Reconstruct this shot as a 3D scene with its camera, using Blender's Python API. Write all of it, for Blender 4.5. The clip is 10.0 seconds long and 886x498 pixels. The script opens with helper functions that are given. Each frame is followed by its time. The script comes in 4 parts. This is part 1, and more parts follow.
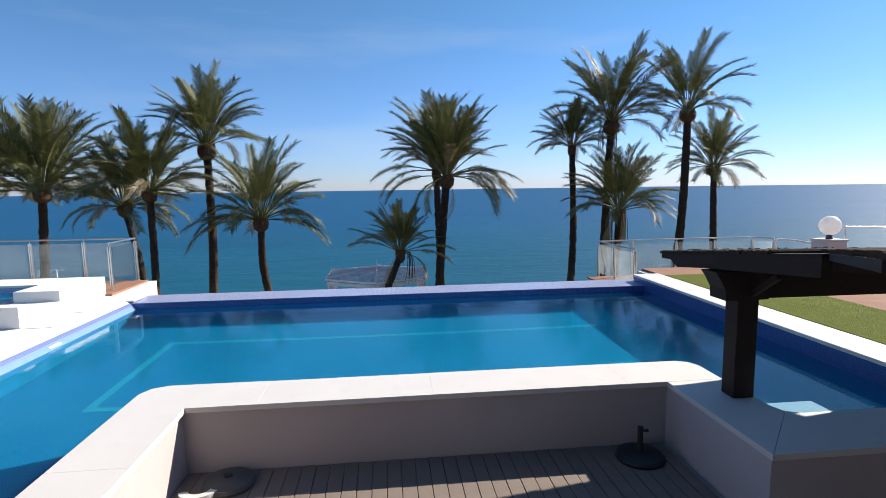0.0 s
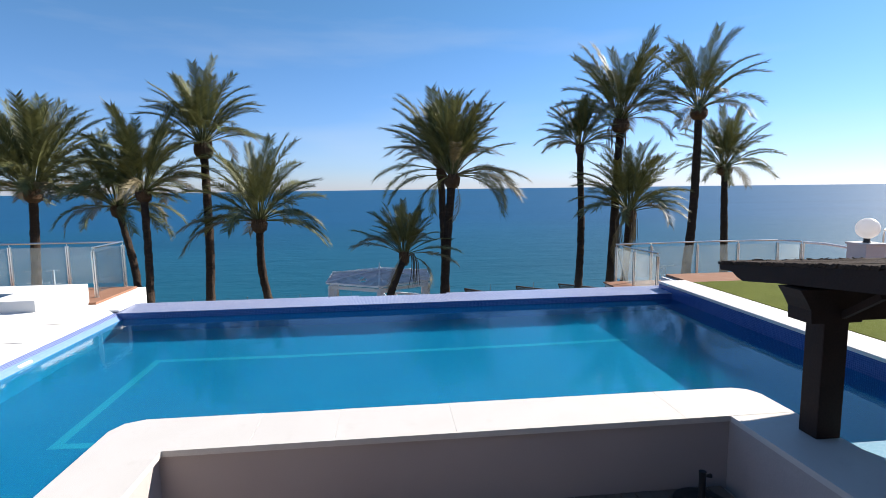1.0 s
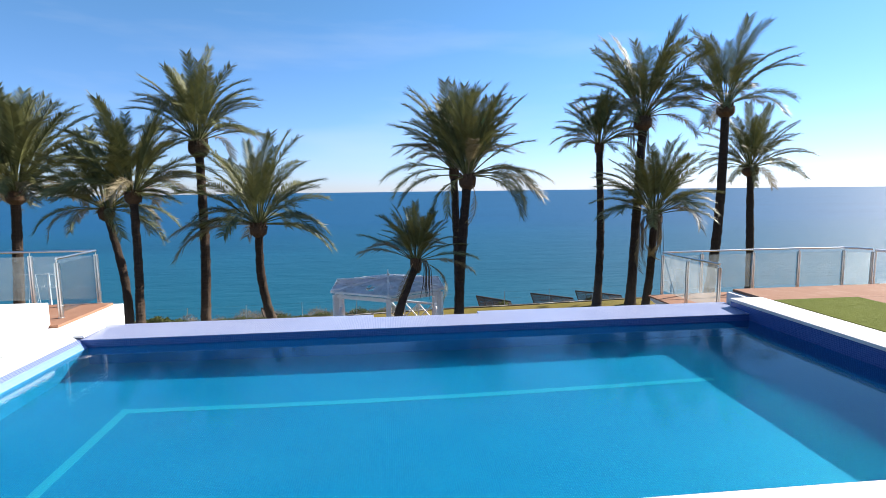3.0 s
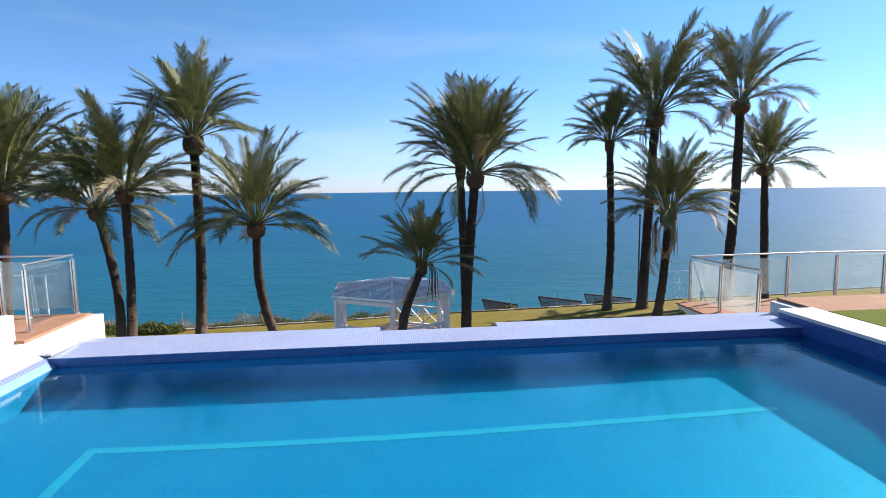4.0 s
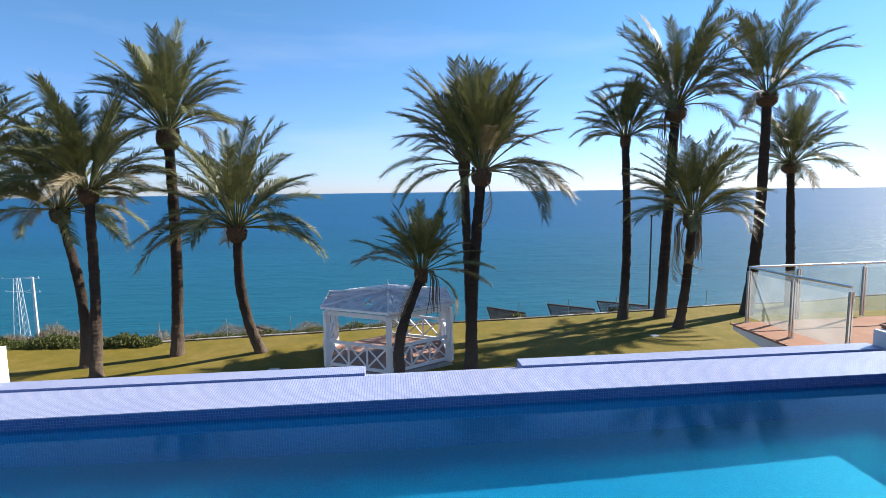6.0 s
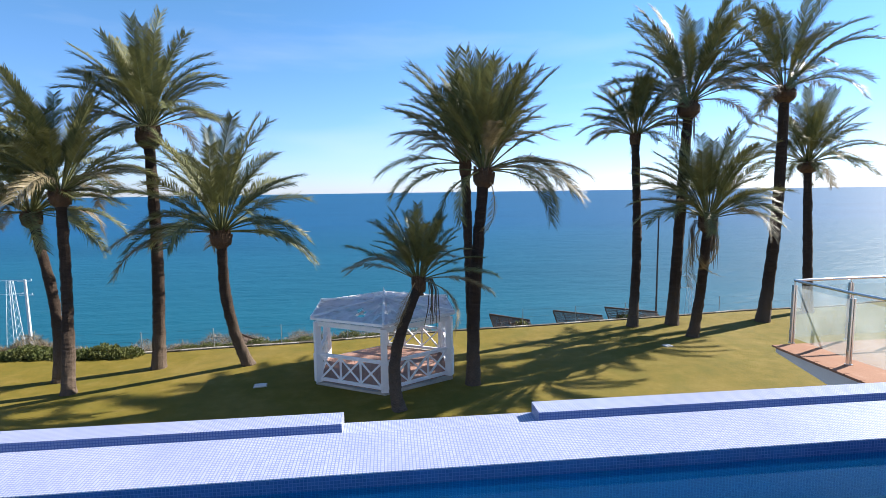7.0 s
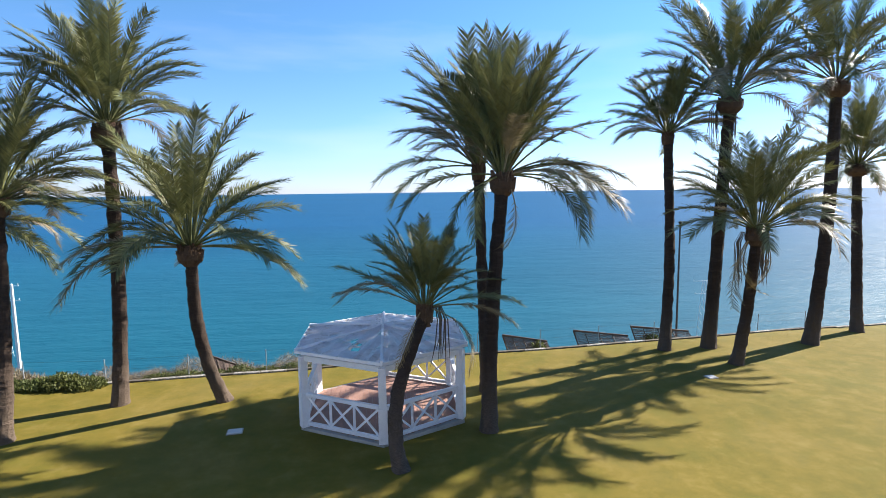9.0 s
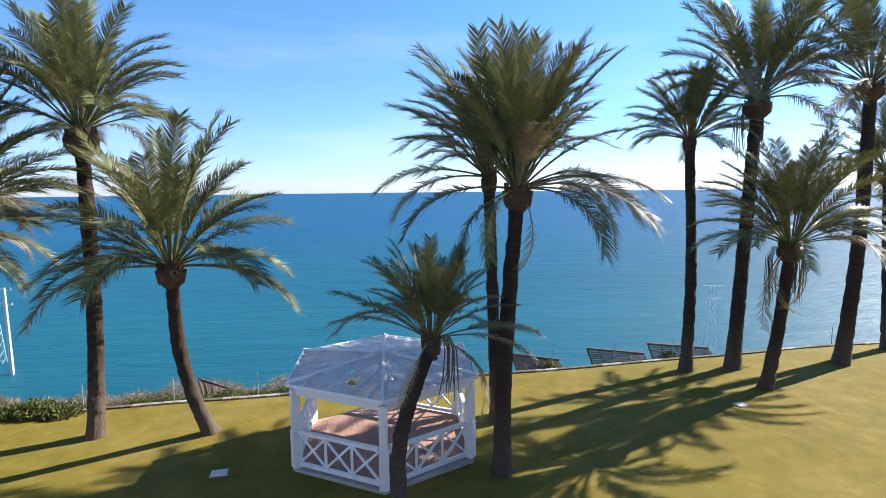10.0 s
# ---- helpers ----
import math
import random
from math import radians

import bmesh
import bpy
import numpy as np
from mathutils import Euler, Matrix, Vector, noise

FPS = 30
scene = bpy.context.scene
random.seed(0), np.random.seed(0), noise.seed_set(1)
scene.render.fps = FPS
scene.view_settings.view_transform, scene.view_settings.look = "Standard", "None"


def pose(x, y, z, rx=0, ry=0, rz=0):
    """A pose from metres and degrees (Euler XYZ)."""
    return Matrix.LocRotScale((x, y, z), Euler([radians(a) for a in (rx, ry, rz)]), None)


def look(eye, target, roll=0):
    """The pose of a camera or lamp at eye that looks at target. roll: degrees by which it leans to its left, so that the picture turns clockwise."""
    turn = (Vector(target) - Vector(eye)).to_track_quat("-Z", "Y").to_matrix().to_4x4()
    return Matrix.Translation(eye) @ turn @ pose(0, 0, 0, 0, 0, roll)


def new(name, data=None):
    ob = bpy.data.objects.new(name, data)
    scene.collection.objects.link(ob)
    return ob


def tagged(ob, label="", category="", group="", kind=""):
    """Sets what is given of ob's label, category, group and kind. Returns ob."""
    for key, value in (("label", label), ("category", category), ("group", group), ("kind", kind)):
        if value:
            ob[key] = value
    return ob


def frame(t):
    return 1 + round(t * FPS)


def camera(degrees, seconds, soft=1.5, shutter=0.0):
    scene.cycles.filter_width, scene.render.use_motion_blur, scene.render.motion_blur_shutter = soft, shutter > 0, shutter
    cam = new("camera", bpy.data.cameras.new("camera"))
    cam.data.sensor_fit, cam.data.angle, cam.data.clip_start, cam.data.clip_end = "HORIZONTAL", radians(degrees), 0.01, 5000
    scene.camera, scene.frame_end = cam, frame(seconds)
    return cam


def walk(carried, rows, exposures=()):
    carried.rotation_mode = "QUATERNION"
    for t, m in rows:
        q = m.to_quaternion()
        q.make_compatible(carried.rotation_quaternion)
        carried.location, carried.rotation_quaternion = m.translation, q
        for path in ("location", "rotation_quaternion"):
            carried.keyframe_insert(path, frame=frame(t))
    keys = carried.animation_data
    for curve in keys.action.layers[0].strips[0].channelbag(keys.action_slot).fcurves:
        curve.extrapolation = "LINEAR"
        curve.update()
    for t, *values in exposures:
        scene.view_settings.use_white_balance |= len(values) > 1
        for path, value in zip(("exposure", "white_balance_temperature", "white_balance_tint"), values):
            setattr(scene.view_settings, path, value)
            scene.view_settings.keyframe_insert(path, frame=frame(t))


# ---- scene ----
PATH = [
    (0.0, 0.000, 0.000, 2.385, -6.00, -6.69, -0.82),
    (0.5, -0.058, 0.504, 2.395, -6.00, -6.74, -0.80),
    (1.0, -0.146, 0.983, 2.390, -5.99, -6.72, -0.78),
    (1.5, -0.244, 1.481, 2.393, -5.99, -6.70, -0.77),
    (2.0, -0.314, 1.955, 2.361, -5.95, -6.63, -0.75),
    (2.5, -0.411, 2.475, 2.341, -5.93, -6.54, -0.72),
    (2.7, -0.482, 2.678, 2.355, -5.93, -6.52, -0.73),
    (3.8, -0.641, 3.887, 2.297, -5.90, -6.46, -0.71),
    (4.0, -0.692, 4.105, 2.305, -5.90, -6.46, -0.71),
    (4.5, -0.694, 4.644, 2.304, -5.89, -6.43, -0.72),
    (5.0, -0.675, 5.234, 2.282, -5.88, -6.39, -0.69),
    (5.5, -0.638, 5.848, 2.250, -5.89, -6.40, -0.69),
    (5.7, -0.592, 6.104, 2.211, -5.89, -6.40, -0.70),
    (6.8, -0.360, 7.573, 2.249, -5.80, -6.40, -0.81),
    (7.0, -0.328, 7.911, 2.252, -5.79, -6.39, -0.81),
    (7.5, -0.296, 8.676, 2.266, -5.78, -6.39, -0.78),
    (8.0, -0.273, 9.423, 2.289, -5.72, -6.35, -0.79),
    (8.5, -0.276, 10.188, 2.367, -5.65, -6.37, -0.76),
    (9.0, -0.264, 10.970, 2.495, -5.59, -6.39, -0.70),
    (9.5, -0.260, 11.779, 2.676, -5.57, -6.39, -0.68),
    (10.0, -0.290, 12.587, 2.880, -5.51, -6.41, -0.62),
]
cam = camera(80.0, 10.0, soft=0.8)
walk(cam, [(t, pose(x, y, z, 90 + pitch, 0, yaw) @ pose(0, 0, 0, 0, 0, roll)) for t, x, y, z, yaw, pitch, roll in PATH],
     exposures=[(0.0, 0.95), (2.5, 1.25), (4.0, 1.34), (4.6, 1.34), (5.5, 1.28), (7.0, 1.48), (10.0, 1.6)])

# ---------------------------------------------------------------- light
SUN_EL, SUN_AZ = 30.0, 65.5          # degrees; azimuth from +y towards +x
world = bpy.data.worlds.new("sky")
scene.world = world
world.use_nodes = True
wn = world.node_tree.nodes
wl = world.node_tree.links
wn.clear()
sky = wn.new("ShaderNodeTexSky")
sky.sky_type = "NISHITA"
sky.sun_disc = False
sky.sun_elevation = radians(SUN_EL)
sky.sun_rotation = radians(SUN_AZ)
sky.altitude = 50
sky.air_density, sky.dust_density, sky.ozone_density = 1.0, 0.1, 4.0
back = wn.new("ShaderNodeBackground")
back.inputs["Strength"].default_value = 0.059
wout = wn.new("ShaderNodeOutputWorld")
tint = wn.new("ShaderNodeMix")
tint.data_type, tint.blend_type = "RGBA", "MULTIPLY"
tint.inputs["Factor"].default_value = 1.0
whigh = wn.new("ShaderNodeTexCoord")
wsep = wn.new("ShaderNodeSeparateXYZ")
wgrad = wn.new("ShaderNodeValToRGB")
ge = wgrad.color_ramp.elements
ge[0].position, ge[0].color = 0.0, (0.78, 0.91, 1.42, 1)
ge[1].position, ge[1].color = 0.30, (0.655, 1.01, 1.22, 1)
wl.new(whigh.outputs["Generated"], wsep.inputs[0])
wl.new(wsep.outputs["Z"], wgrad.inputs["Fac"])
wl.new(wgrad.outputs[0], tint.inputs[7])
wl.new(sky.outputs[0], tint.inputs[6])
# thin streaks of high cloud
wtc = wn.new("ShaderNodeTexCoord")
wmp = wn.new("ShaderNodeMapping")
wmp.inputs["Rotation"].default_value = (0.0, 0.12, 0.3)
wmp.inputs["Scale"].default_value = (1.2, 1.2, 7.0)
wnz = wn.new("ShaderNodeTexNoise")
wnz.inputs["Scale"].default_value = 1.6
wnz.inputs["Detail"].default_value = 7.0
wnz.inputs["Roughness"].default_value = 0.5
wrp = wn.new("ShaderNodeValToRGB")
wrp.color_ramp.elements[0].position, wrp.color_ramp.elements[1].position = 0.50, 0.85
wrp.color_ramp.elements[0].color = (0.025, 0.025, 0.025, 1)
wrp.color_ramp.elements[1].color = (0.32, 0.32, 0.32, 1)
cloud = wn.new("ShaderNodeMix")
cloud.data_type = "RGBA"
cloud.inputs[7].default_value = (6.0, 6.6, 7.2, 1)
wl.new(wtc.outputs["Generated"], wmp.inputs["Vector"])
wl.new(wmp.outputs[0], wnz.inputs["Vector"])
wl.new(wnz.outputs["Fac"], wrp.inputs["Fac"])
wl.new(wrp.outputs[0], cloud.inputs["Factor"])
wl.new(tint.outputs[2], cloud.inputs[6])
wl.new(cloud.outputs[2], back.inputs["Color"])
wl.new(back.outputs[0], wout.inputs["Surface"])

sun = new("sun", bpy.data.lights.new("sun", "SUN"))
sun.data.energy = 5.0
sun.data.angle = radians(0.55)
sun.data.color = (1.0, 0.925, 0.825)
SUN_DIR = Vector((math.sin(radians(SUN_AZ)) * math.cos(radians(SUN_EL)), math.cos(radians(SUN_AZ)) * math.cos(radians(SUN_EL)), math.sin(radians(SUN_EL))))
sun.matrix_world = look(SUN_DIR * 60, (0, 0, 0))


# ---------------------------------------------------------------- materials
class Nodes:
    """A small builder of node materials."""

    def __init__(self, name):
        self.mat = bpy.data.materials.new(name)
        self.mat.use_nodes = True
        self.t = self.mat.node_tree
        self.b = self.t.nodes["Principled BSDF"]
        self.out = self.t.nodes["Material Output"]

    def add(self, kind, **props):
        n = self.t.nodes.new(kind)
        for k, v in props.items():
            if k in n.inputs:
                n.inputs[k].default_value = v
        return n

    def link(self, a, b):
        self.t.links.new(a, b)

    def coords(self, which="Object", scale=(1, 1, 1)):
        tc = self.add("ShaderNodeTexCoord")
        mp = self.add("ShaderNodeMapping")
        mp.inputs["Scale"].default_value = scale
        self.link(tc.outputs[which], mp.inputs["Vector"])
        return mp.outputs["Vector"]

    def noise(self, vec, scale, detail=4.0, rough=0.55):
        n = self.add("ShaderNodeTexNoise", Scale=scale, Detail=detail, Roughness=rough)
        self.link(vec, n.inputs["Vector"])
        return n.outputs["Fac"]

    def ramp(self, fac, stops):
        r = self.add("ShaderNodeValToRGB")
        e = r.color_ramp.elements
        while len(e) < len(stops):
            e.new(0.5)
        for s, (p, c) in zip(e, stops):
            s.position, s.color = p, (*c, 1)
        self.link(fac, r.inputs["Fac"])
        return r.outputs["Color"]

    def mix(self, fac, a, b, blend="MIX"):
        m = self.t.nodes.new("ShaderNodeMix")
        m.data_type, m.blend_type = "RGBA", blend
        for sock, val in ((m.inputs["Factor"], fac), (m.inputs[6], a), (m.inputs[7], b)):
            if isinstance(val, (int, float)):
                sock.default_value = val
            elif isinstance(val, tuple):
                sock.default_value = (*val, 1)
            else:
                self.link(val, sock)
        return m.outputs[2]

    def bump(self, height, strength=0.3, dist=0.01, normal=None):
        b = self.add("ShaderNodeBump", Strength=strength, Distance=dist)
        self.link(height, b.inputs["Height"])
        if normal is not None:
            self.link(normal, b.inputs["Normal"])
        self.link(b.outputs["Normal"], self.b.inputs["Normal"])
        return b.outputs["Normal"]

    def base(self, col):
        if isinstance(col, tuple):
            self.b.inputs["Base Color"].default_value = (*col, 1)
        else:
            self.link(col, self.b.inputs["Base Color"])

    def set(self, rough=None, metal=None, spec=None):
        for k, v in (("Roughness", rough), ("Metallic", metal), ("Specular IOR Level", spec)):
            if v is not None:
                self.b.inputs[k].default_value = v


def surface(name, a, b, scale=3.0, fine=60.0, rough=0.7, bump=0.25, dist=0.004, metal=0.0, spec=0.4, dirt=None):
    """Two-tone surface with broad variation and fine grain."""
    m = Nodes(name)
    v = m.coords()
    broad = m.noise(v, scale, 5)
    grain = m.noise(v, fine, 3)
    col = m.mix(m.ramp(broad, [(0.3, (0, 0, 0)), (0.7, (1, 1, 1))]), a, b)
    col = m.mix(0.35, col, m.ramp(grain, [(0.25, tuple(c * 0.75 for c in a)), (0.75, tuple(min(1, c * 1.2) for c in b))]))
    if dirt:
        spots = m.ramp(m.noise(v, dirt[0], 6, 0.65), [(0.55, (0, 0, 0)), (0.72, (1, 1, 1))])
        f = m.t.nodes.new("ShaderNodeMath")
        f.operation = "MULTIPLY"
        m.link(spots, f.inputs[0])
        f.inputs[1].default_value = dirt[2]
        col = m.mix(f.outputs[0], col, dirt[1])
    m.base(col)
    m.bump(grain, bump, dist)
    m.set(rough, metal, spec)
    return m.mat


def mosaic(name, light, dark, joint, size=0.025, rough=0.18, gap=0.09):
    """Small square glass mosaic, laid by the UV map in metres."""
    m = Nodes(name)
    v = m.coords("UV")
    br = m.add("ShaderNodeTexBrick", Scale=1.0)
    br.offset, br.squash = 0.0, 1.0
    br.inputs["Brick Width"].default_value = size
    br.inputs["Row Height"].default_value = size
    br.inputs["Mortar Size"].default_value = size * gap
    br.inputs["Mortar Smooth"].default_value = 0.2
    br.inputs["Color1"].default_value = (*light, 1)
    br.inputs["Color2"].default_value = (*dark, 1)
    br.inputs["Mortar"].default_value = (*joint, 1)
    m.link(v, br.inputs["Vector"])
    broad = m.noise(v, 1.3, 4)
    col = m.mix(m.ramp(broad, [(0.3, (0, 0, 0)), (0.75, (0.35, 0.35, 0.35))]), br.outputs["Color"], joint)
    m.base(col)
    inv = m.t.nodes.new("ShaderNodeMath")
    inv.operation = "SUBTRACT"
    inv.inputs[0].default_value = 1.0
    m.link(br.outputs["Fac"], inv.inputs[1])
    m.bump(inv.outputs[0], 0.12, 0.001)
    m.set(rough, 0.0, 0.5)
    return m.mat


# PARAPET is white render with the walls' shade put into its colour
PARAPET = surface("shaded_white_render", (0.395, 0.346, 0.336), (0.475, 0.423, 0.412), 1.0, 90, 0.9, 0.3, 0.003, dirt=(2.0, (0.36, 0.335, 0.325), 0.3))
WHITE = surface("white_render", (0.53, 0.52, 0.505), (0.60, 0.59, 0.58), 1.2, 90, 0.85, 0.3, 0.003, dirt=(2.5, (0.47, 0.45, 0.42), 0.35))
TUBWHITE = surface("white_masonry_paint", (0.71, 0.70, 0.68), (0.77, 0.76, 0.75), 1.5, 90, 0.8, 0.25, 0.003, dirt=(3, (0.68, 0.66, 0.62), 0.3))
STONE = surface("white_coping_stone", (0.575, 0.547, 0.515), (0.635, 0.605, 0.577), 2.0, 140, 0.62, 0.2, 0.002, spec=0.4, dirt=(4, (0.44, 0.41, 0.37), 0.3))
# one blue tile: MOSAIC has sunlight put into its colour, MID and DEEP stay darker
MOSAIC = mosaic("sunlit_tone_mosaic", (0.385, 0.407, 0.520), (0.480, 0.500, 0.600), (0.175, 0.215, 0.400), size=0.03, rough=0.3, gap=0.15)
MID = mosaic("mid_blue_glass_mosaic", (0.13, 0.20, 0.46), (0.20, 0.28, 0.54), (0.42, 0.46, 0.62), size=0.03, rough=0.25)
BAND = mosaic("pale_blue_band_mosaic", (0.17, 0.27, 0.50), (0.21, 0.31, 0.54), (0.15, 0.25, 0.48), size=0.03, rough=0.25)
DEEP = mosaic("deep_blue_glass_mosaic", (0.018, 0.060, 0.22), (0.031, 0.087, 0.275), (0.075, 0.13, 0.33), size=0.03, rough=0.22)
POOLFLOOR = mosaic("turquoise_pool_mosaic", (0.006, 0.099, 0.200), (0.009, 0.114, 0.218), (0.030, 0.158, 0.248), rough=0.4)
def kerb_mat():
    """Weathered kerb stones; sun and post shadows are put in as pale and dark stones."""
    m = Nodes("weathered_kerb_stone")
    v = m.coords()
    info = m.add("ShaderNodeObjectInfo")
    shaded_tone = m.ramp(m.noise(v, 6, 5, 0.65), [(0.3, (0.055, 0.047, 0.036)), (0.7, (0.14, 0.12, 0.095))])
    sunlit_tone = m.ramp(m.noise(v, 9, 5, 0.65), [(0.36, (0.10, 0.085, 0.066)), (0.52, (0.26, 0.24, 0.21)), (0.7, (0.42, 0.40, 0.37))])
    m.base(m.mix(m.ramp(info.outputs["Random"], [(0.50, (0, 0, 0)), (0.70, (1, 1, 1))]), shaded_tone, sunlit_tone))
    m.bump(m.noise(v, 50, 4), 0.4, 0.004)
    m.set(0.9, 0, 0.3)
    return m.mat


STRIPE = mosaic("pale_stripe_mosaic", (0.052, 0.20, 0.262), (0.062, 0.22, 0.28), (0.085, 0.235, 0.285), rough=0.4)
STRIPE_WHITE = mosaic("white_step_mosaic", (0.17, 0.35, 0.44), (0.27, 0.45, 0.53), (0.13, 0.30, 0.42), rough=0.3)
TERRACOTTA = surface("terracotta_tile", (0.25, 0.128, 0.082), (0.305, 0.170, 0.115), 1.5, 40, 0.85, 0.2, 0.002, spec=0.1, dirt=(3, (0.37, 0.25, 0.185), 0.4))
STEEL = surface("brushed_steel", (0.62, 0.62, 0.61), (0.70, 0.70, 0.69), 3.0, 200, 0.28, 0.05, 0.001, metal=1.0)
DARKWOOD = surface("dark_stained_wood", (0.017, 0.010, 0.009), (0.032, 0.018, 0.014), 3.0, 50, 0.7, 0.4, 0.004, spec=0.2)
DECKWOOD = surface("grey_brown_deck_board", (0.155, 0.120, 0.098), (0.235, 0.188, 0.155), 2.5, 70, 0.7, 0.4, 0.004)
WHITEWOOD = surface("white_painted_wood", (0.74, 0.73, 0.74), (0.82, 0.81, 0.82), 2.0, 80, 0.55, 0.2, 0.002, dirt=(5, (0.55, 0.52, 0.5), 0.35))
FLOORBOARD = surface("weathered_red_brown_board", (0.24, 0.13, 0.10), (0.36, 0.21, 0.16), 2.0, 50, 0.75, 0.3, 0.003)
TURF = surface("artificial_turf", (0.085, 0.105, 0.010), (0.12, 0.14, 0.018), 1.2, 220, 0.98, 0.8, 0.012, spec=0.1)
BLACKPLASTIC = surface("black_plastic", (0.02, 0.02, 0.022), (0.03, 0.03, 0.033), 4.0, 120, 0.45)
CONCRETE = surface("grey_concrete", (0.30, 0.29, 0.27), (0.42, 0.40, 0.37), 3.0, 70, 0.85, 0.4, 0.005, dirt=(5, (0.2, 0.19, 0.17), 0.5))
# concrete of the umbrella base, with the shade it stands in put into the colour
DARKGREY = surface("shade_darkened_concrete", (0.07, 0.068, 0.066), (0.11, 0.105, 0.10), 4, 80, 0.85, 0.4, 0.004)
KERBSTONE = kerb_mat()
REDMESH = surface("faded_brown_netting", (0.090, 0.064, 0.056), (0.145, 0.105, 0.090), 3.0, 60, 0.9)
POSTGREY = surface("galvanised_post", (0.19, 0.205, 0.22), (0.28, 0.30, 0.32), 3.0, 90, 0.55, 0.1, 0.001)
RUST = surface("rusty_brown_mesh", (0.050, 0.036, 0.030), (0.090, 0.064, 0.050), 5.0, 120, 0.8)
GLOBE = surface("opal_globe", (0.84, 0.83, 0.80), (0.88, 0.87, 0.85), 2.0, 30, 0.35, 0.02, 0.001)
MAT_CANE = surface("dark_reed_matting", (0.026, 0.019, 0.016), (0.075, 0.055, 0.045), 5.0, 160, 0.95, 0.8, 0.01, spec=0.08)


def lawn_mat():
    m = Nodes("sunlit_lawn")
    v = m.coords()
    a = m.noise(v, 0.22, 5, 0.6)
    b = m.noise(v, 1.5, 7, 0.68)
    c = m.noise(v, 45, 3, 0.7)
    d = m.noise(v, 0.7, 6, 0.62)
    col = m.ramp(a, [(0.28, (0.098, 0.084, 0.011)), (0.5, (0.162, 0.117, 0.017)), (0.72, (0.250, 0.176, 0.062))])
    col = m.mix(0.55, col, m.ramp(b, [(0.32, (0.066, 0.068, 0.008)), (0.52, (0.145, 0.107, 0.016)), (0.72, (0.240, 0.176, 0.056))]))
    col = m.mix(m.ramp(d, [(0.50, (0, 0, 0)), (0.68, (0.5, 0.5, 0.5))]), col, (0.084, 0.085, 0.009))
    col = m.mix(0.22, col, m.ramp(c, [(0.3, (0.074, 0.081, 0.010)), (0.7, (0.23, 0.19, 0.04))]))
    m.base(col)
    m.bump(c, 0.35, 0.012)
    m.set(0.95, 0, 0.15)
    return m.mat


def leaf_mat(name, a, b, trans=0.25, gloss=0.56, spec=0.20):
    m = Nodes(name)
    info = m.add("ShaderNodeObjectInfo")
    v = m.coords()
    n = m.noise(v, 3.0, 3)
    col = m.mix(info.outputs["Random"], a, b)
    geo = m.add("ShaderNodeNewGeometry")
    col = m.mix(0.5, col, m.mix(geo.outputs["Random Per Island"], tuple(c * 0.6 for c in a), tuple(c * 1.35 for c in b)))
    col = m.mix(m.ramp(n, [(0.35, (0, 0, 0)), (0.7, (0.5, 0.5, 0.5))]), col, tuple(min(1, c * 1.5) for c in b))
    m.base(col)
    m.set(gloss, 0, spec)
    tr = m.add("ShaderNodeBsdfTranslucent")
    m.link(col, tr.inputs["Color"])
    mx = m.add("ShaderNodeMixShader")
    mx.inputs[0].default_value = trans
    m.link(m.b.outputs[0], mx.inputs[1])
    m.link(tr.outputs[0], mx.inputs[2])
    m.link(mx.outputs[0], m.out.inputs["Surface"])
    return m.mat


def trunk_mat():
    m = Nodes("palm_bark")
    v = m.coords("Object", (1, 1, 4))
    a = m.noise(v, 2.2, 6, 0.7)
    b = m.noise(v, 18, 5, 0.7)
    col = m.ramp(a, [(0.3, (0.018, 0.013, 0.010)), (0.55, (0.044, 0.030, 0.024)), (0.8, (0.10, 0.070, 0.055))])
    col = m.mix(0.45, col, m.ramp(b, [(0.3, (0.014, 0.010, 0.008)), (0.58, (0.07, 0.048, 0.036)), (0.75, (0.17, 0.125, 0.095))]))
    # the oldest bark, near the foot, is worn to a pale fibrous grey-brown
    sep = m.add("ShaderNodeSeparateXYZ")
    m.link(m.coords("Object"), sep.inputs[0])
    old = m.add("ShaderNodeMapRange")
    old.inputs["From Min"].default_value, old.inputs["From Max"].default_value = 0.5, 2.4
    old.inputs["To Min"].default_value, old.inputs["To Max"].default_value = 0.75, 0.0
    m.link(sep.outputs["Z"], old.inputs["Value"])
    col = m.mix(old.outputs["Result"], col, m.ramp(b, [(0.3, (0.055, 0.042, 0.032)), (0.75, (0.22, 0.165, 0.125))]))
    m.base(col)
    m.bump(b, 0.9, 0.04)
    m.set(0.95, 0, 0.2)
    return m.mat


def sea_mat():
    m = Nodes("sea_water")
    v = m.coords("Object", (1, 1, 1))
    a = m.noise(m.coords("Object", (0.004, 0.012, 1)), 1.0, 6, 0.6)
    col = m.ramp(a, [(0.3, (0.005, 0.070, 0.112)), (0.7, (0.008, 0.092, 0.140))])
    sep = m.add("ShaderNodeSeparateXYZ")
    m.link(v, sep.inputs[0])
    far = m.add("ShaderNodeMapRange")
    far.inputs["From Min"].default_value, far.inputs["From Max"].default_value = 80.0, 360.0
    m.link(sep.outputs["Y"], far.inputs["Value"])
    # bluer far water, its colour lifted to imitate haze towards the horizon
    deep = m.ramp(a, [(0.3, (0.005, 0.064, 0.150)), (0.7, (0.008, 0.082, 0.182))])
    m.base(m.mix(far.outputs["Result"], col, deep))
    w = m.noise(m.coords("Object", (0.06, 0.16, 1)), 1.0, 8, 0.65)
    m.bump(w, 0.55, 1.5)
    m.set(0.55, 0, 0.10)
    return m.mat


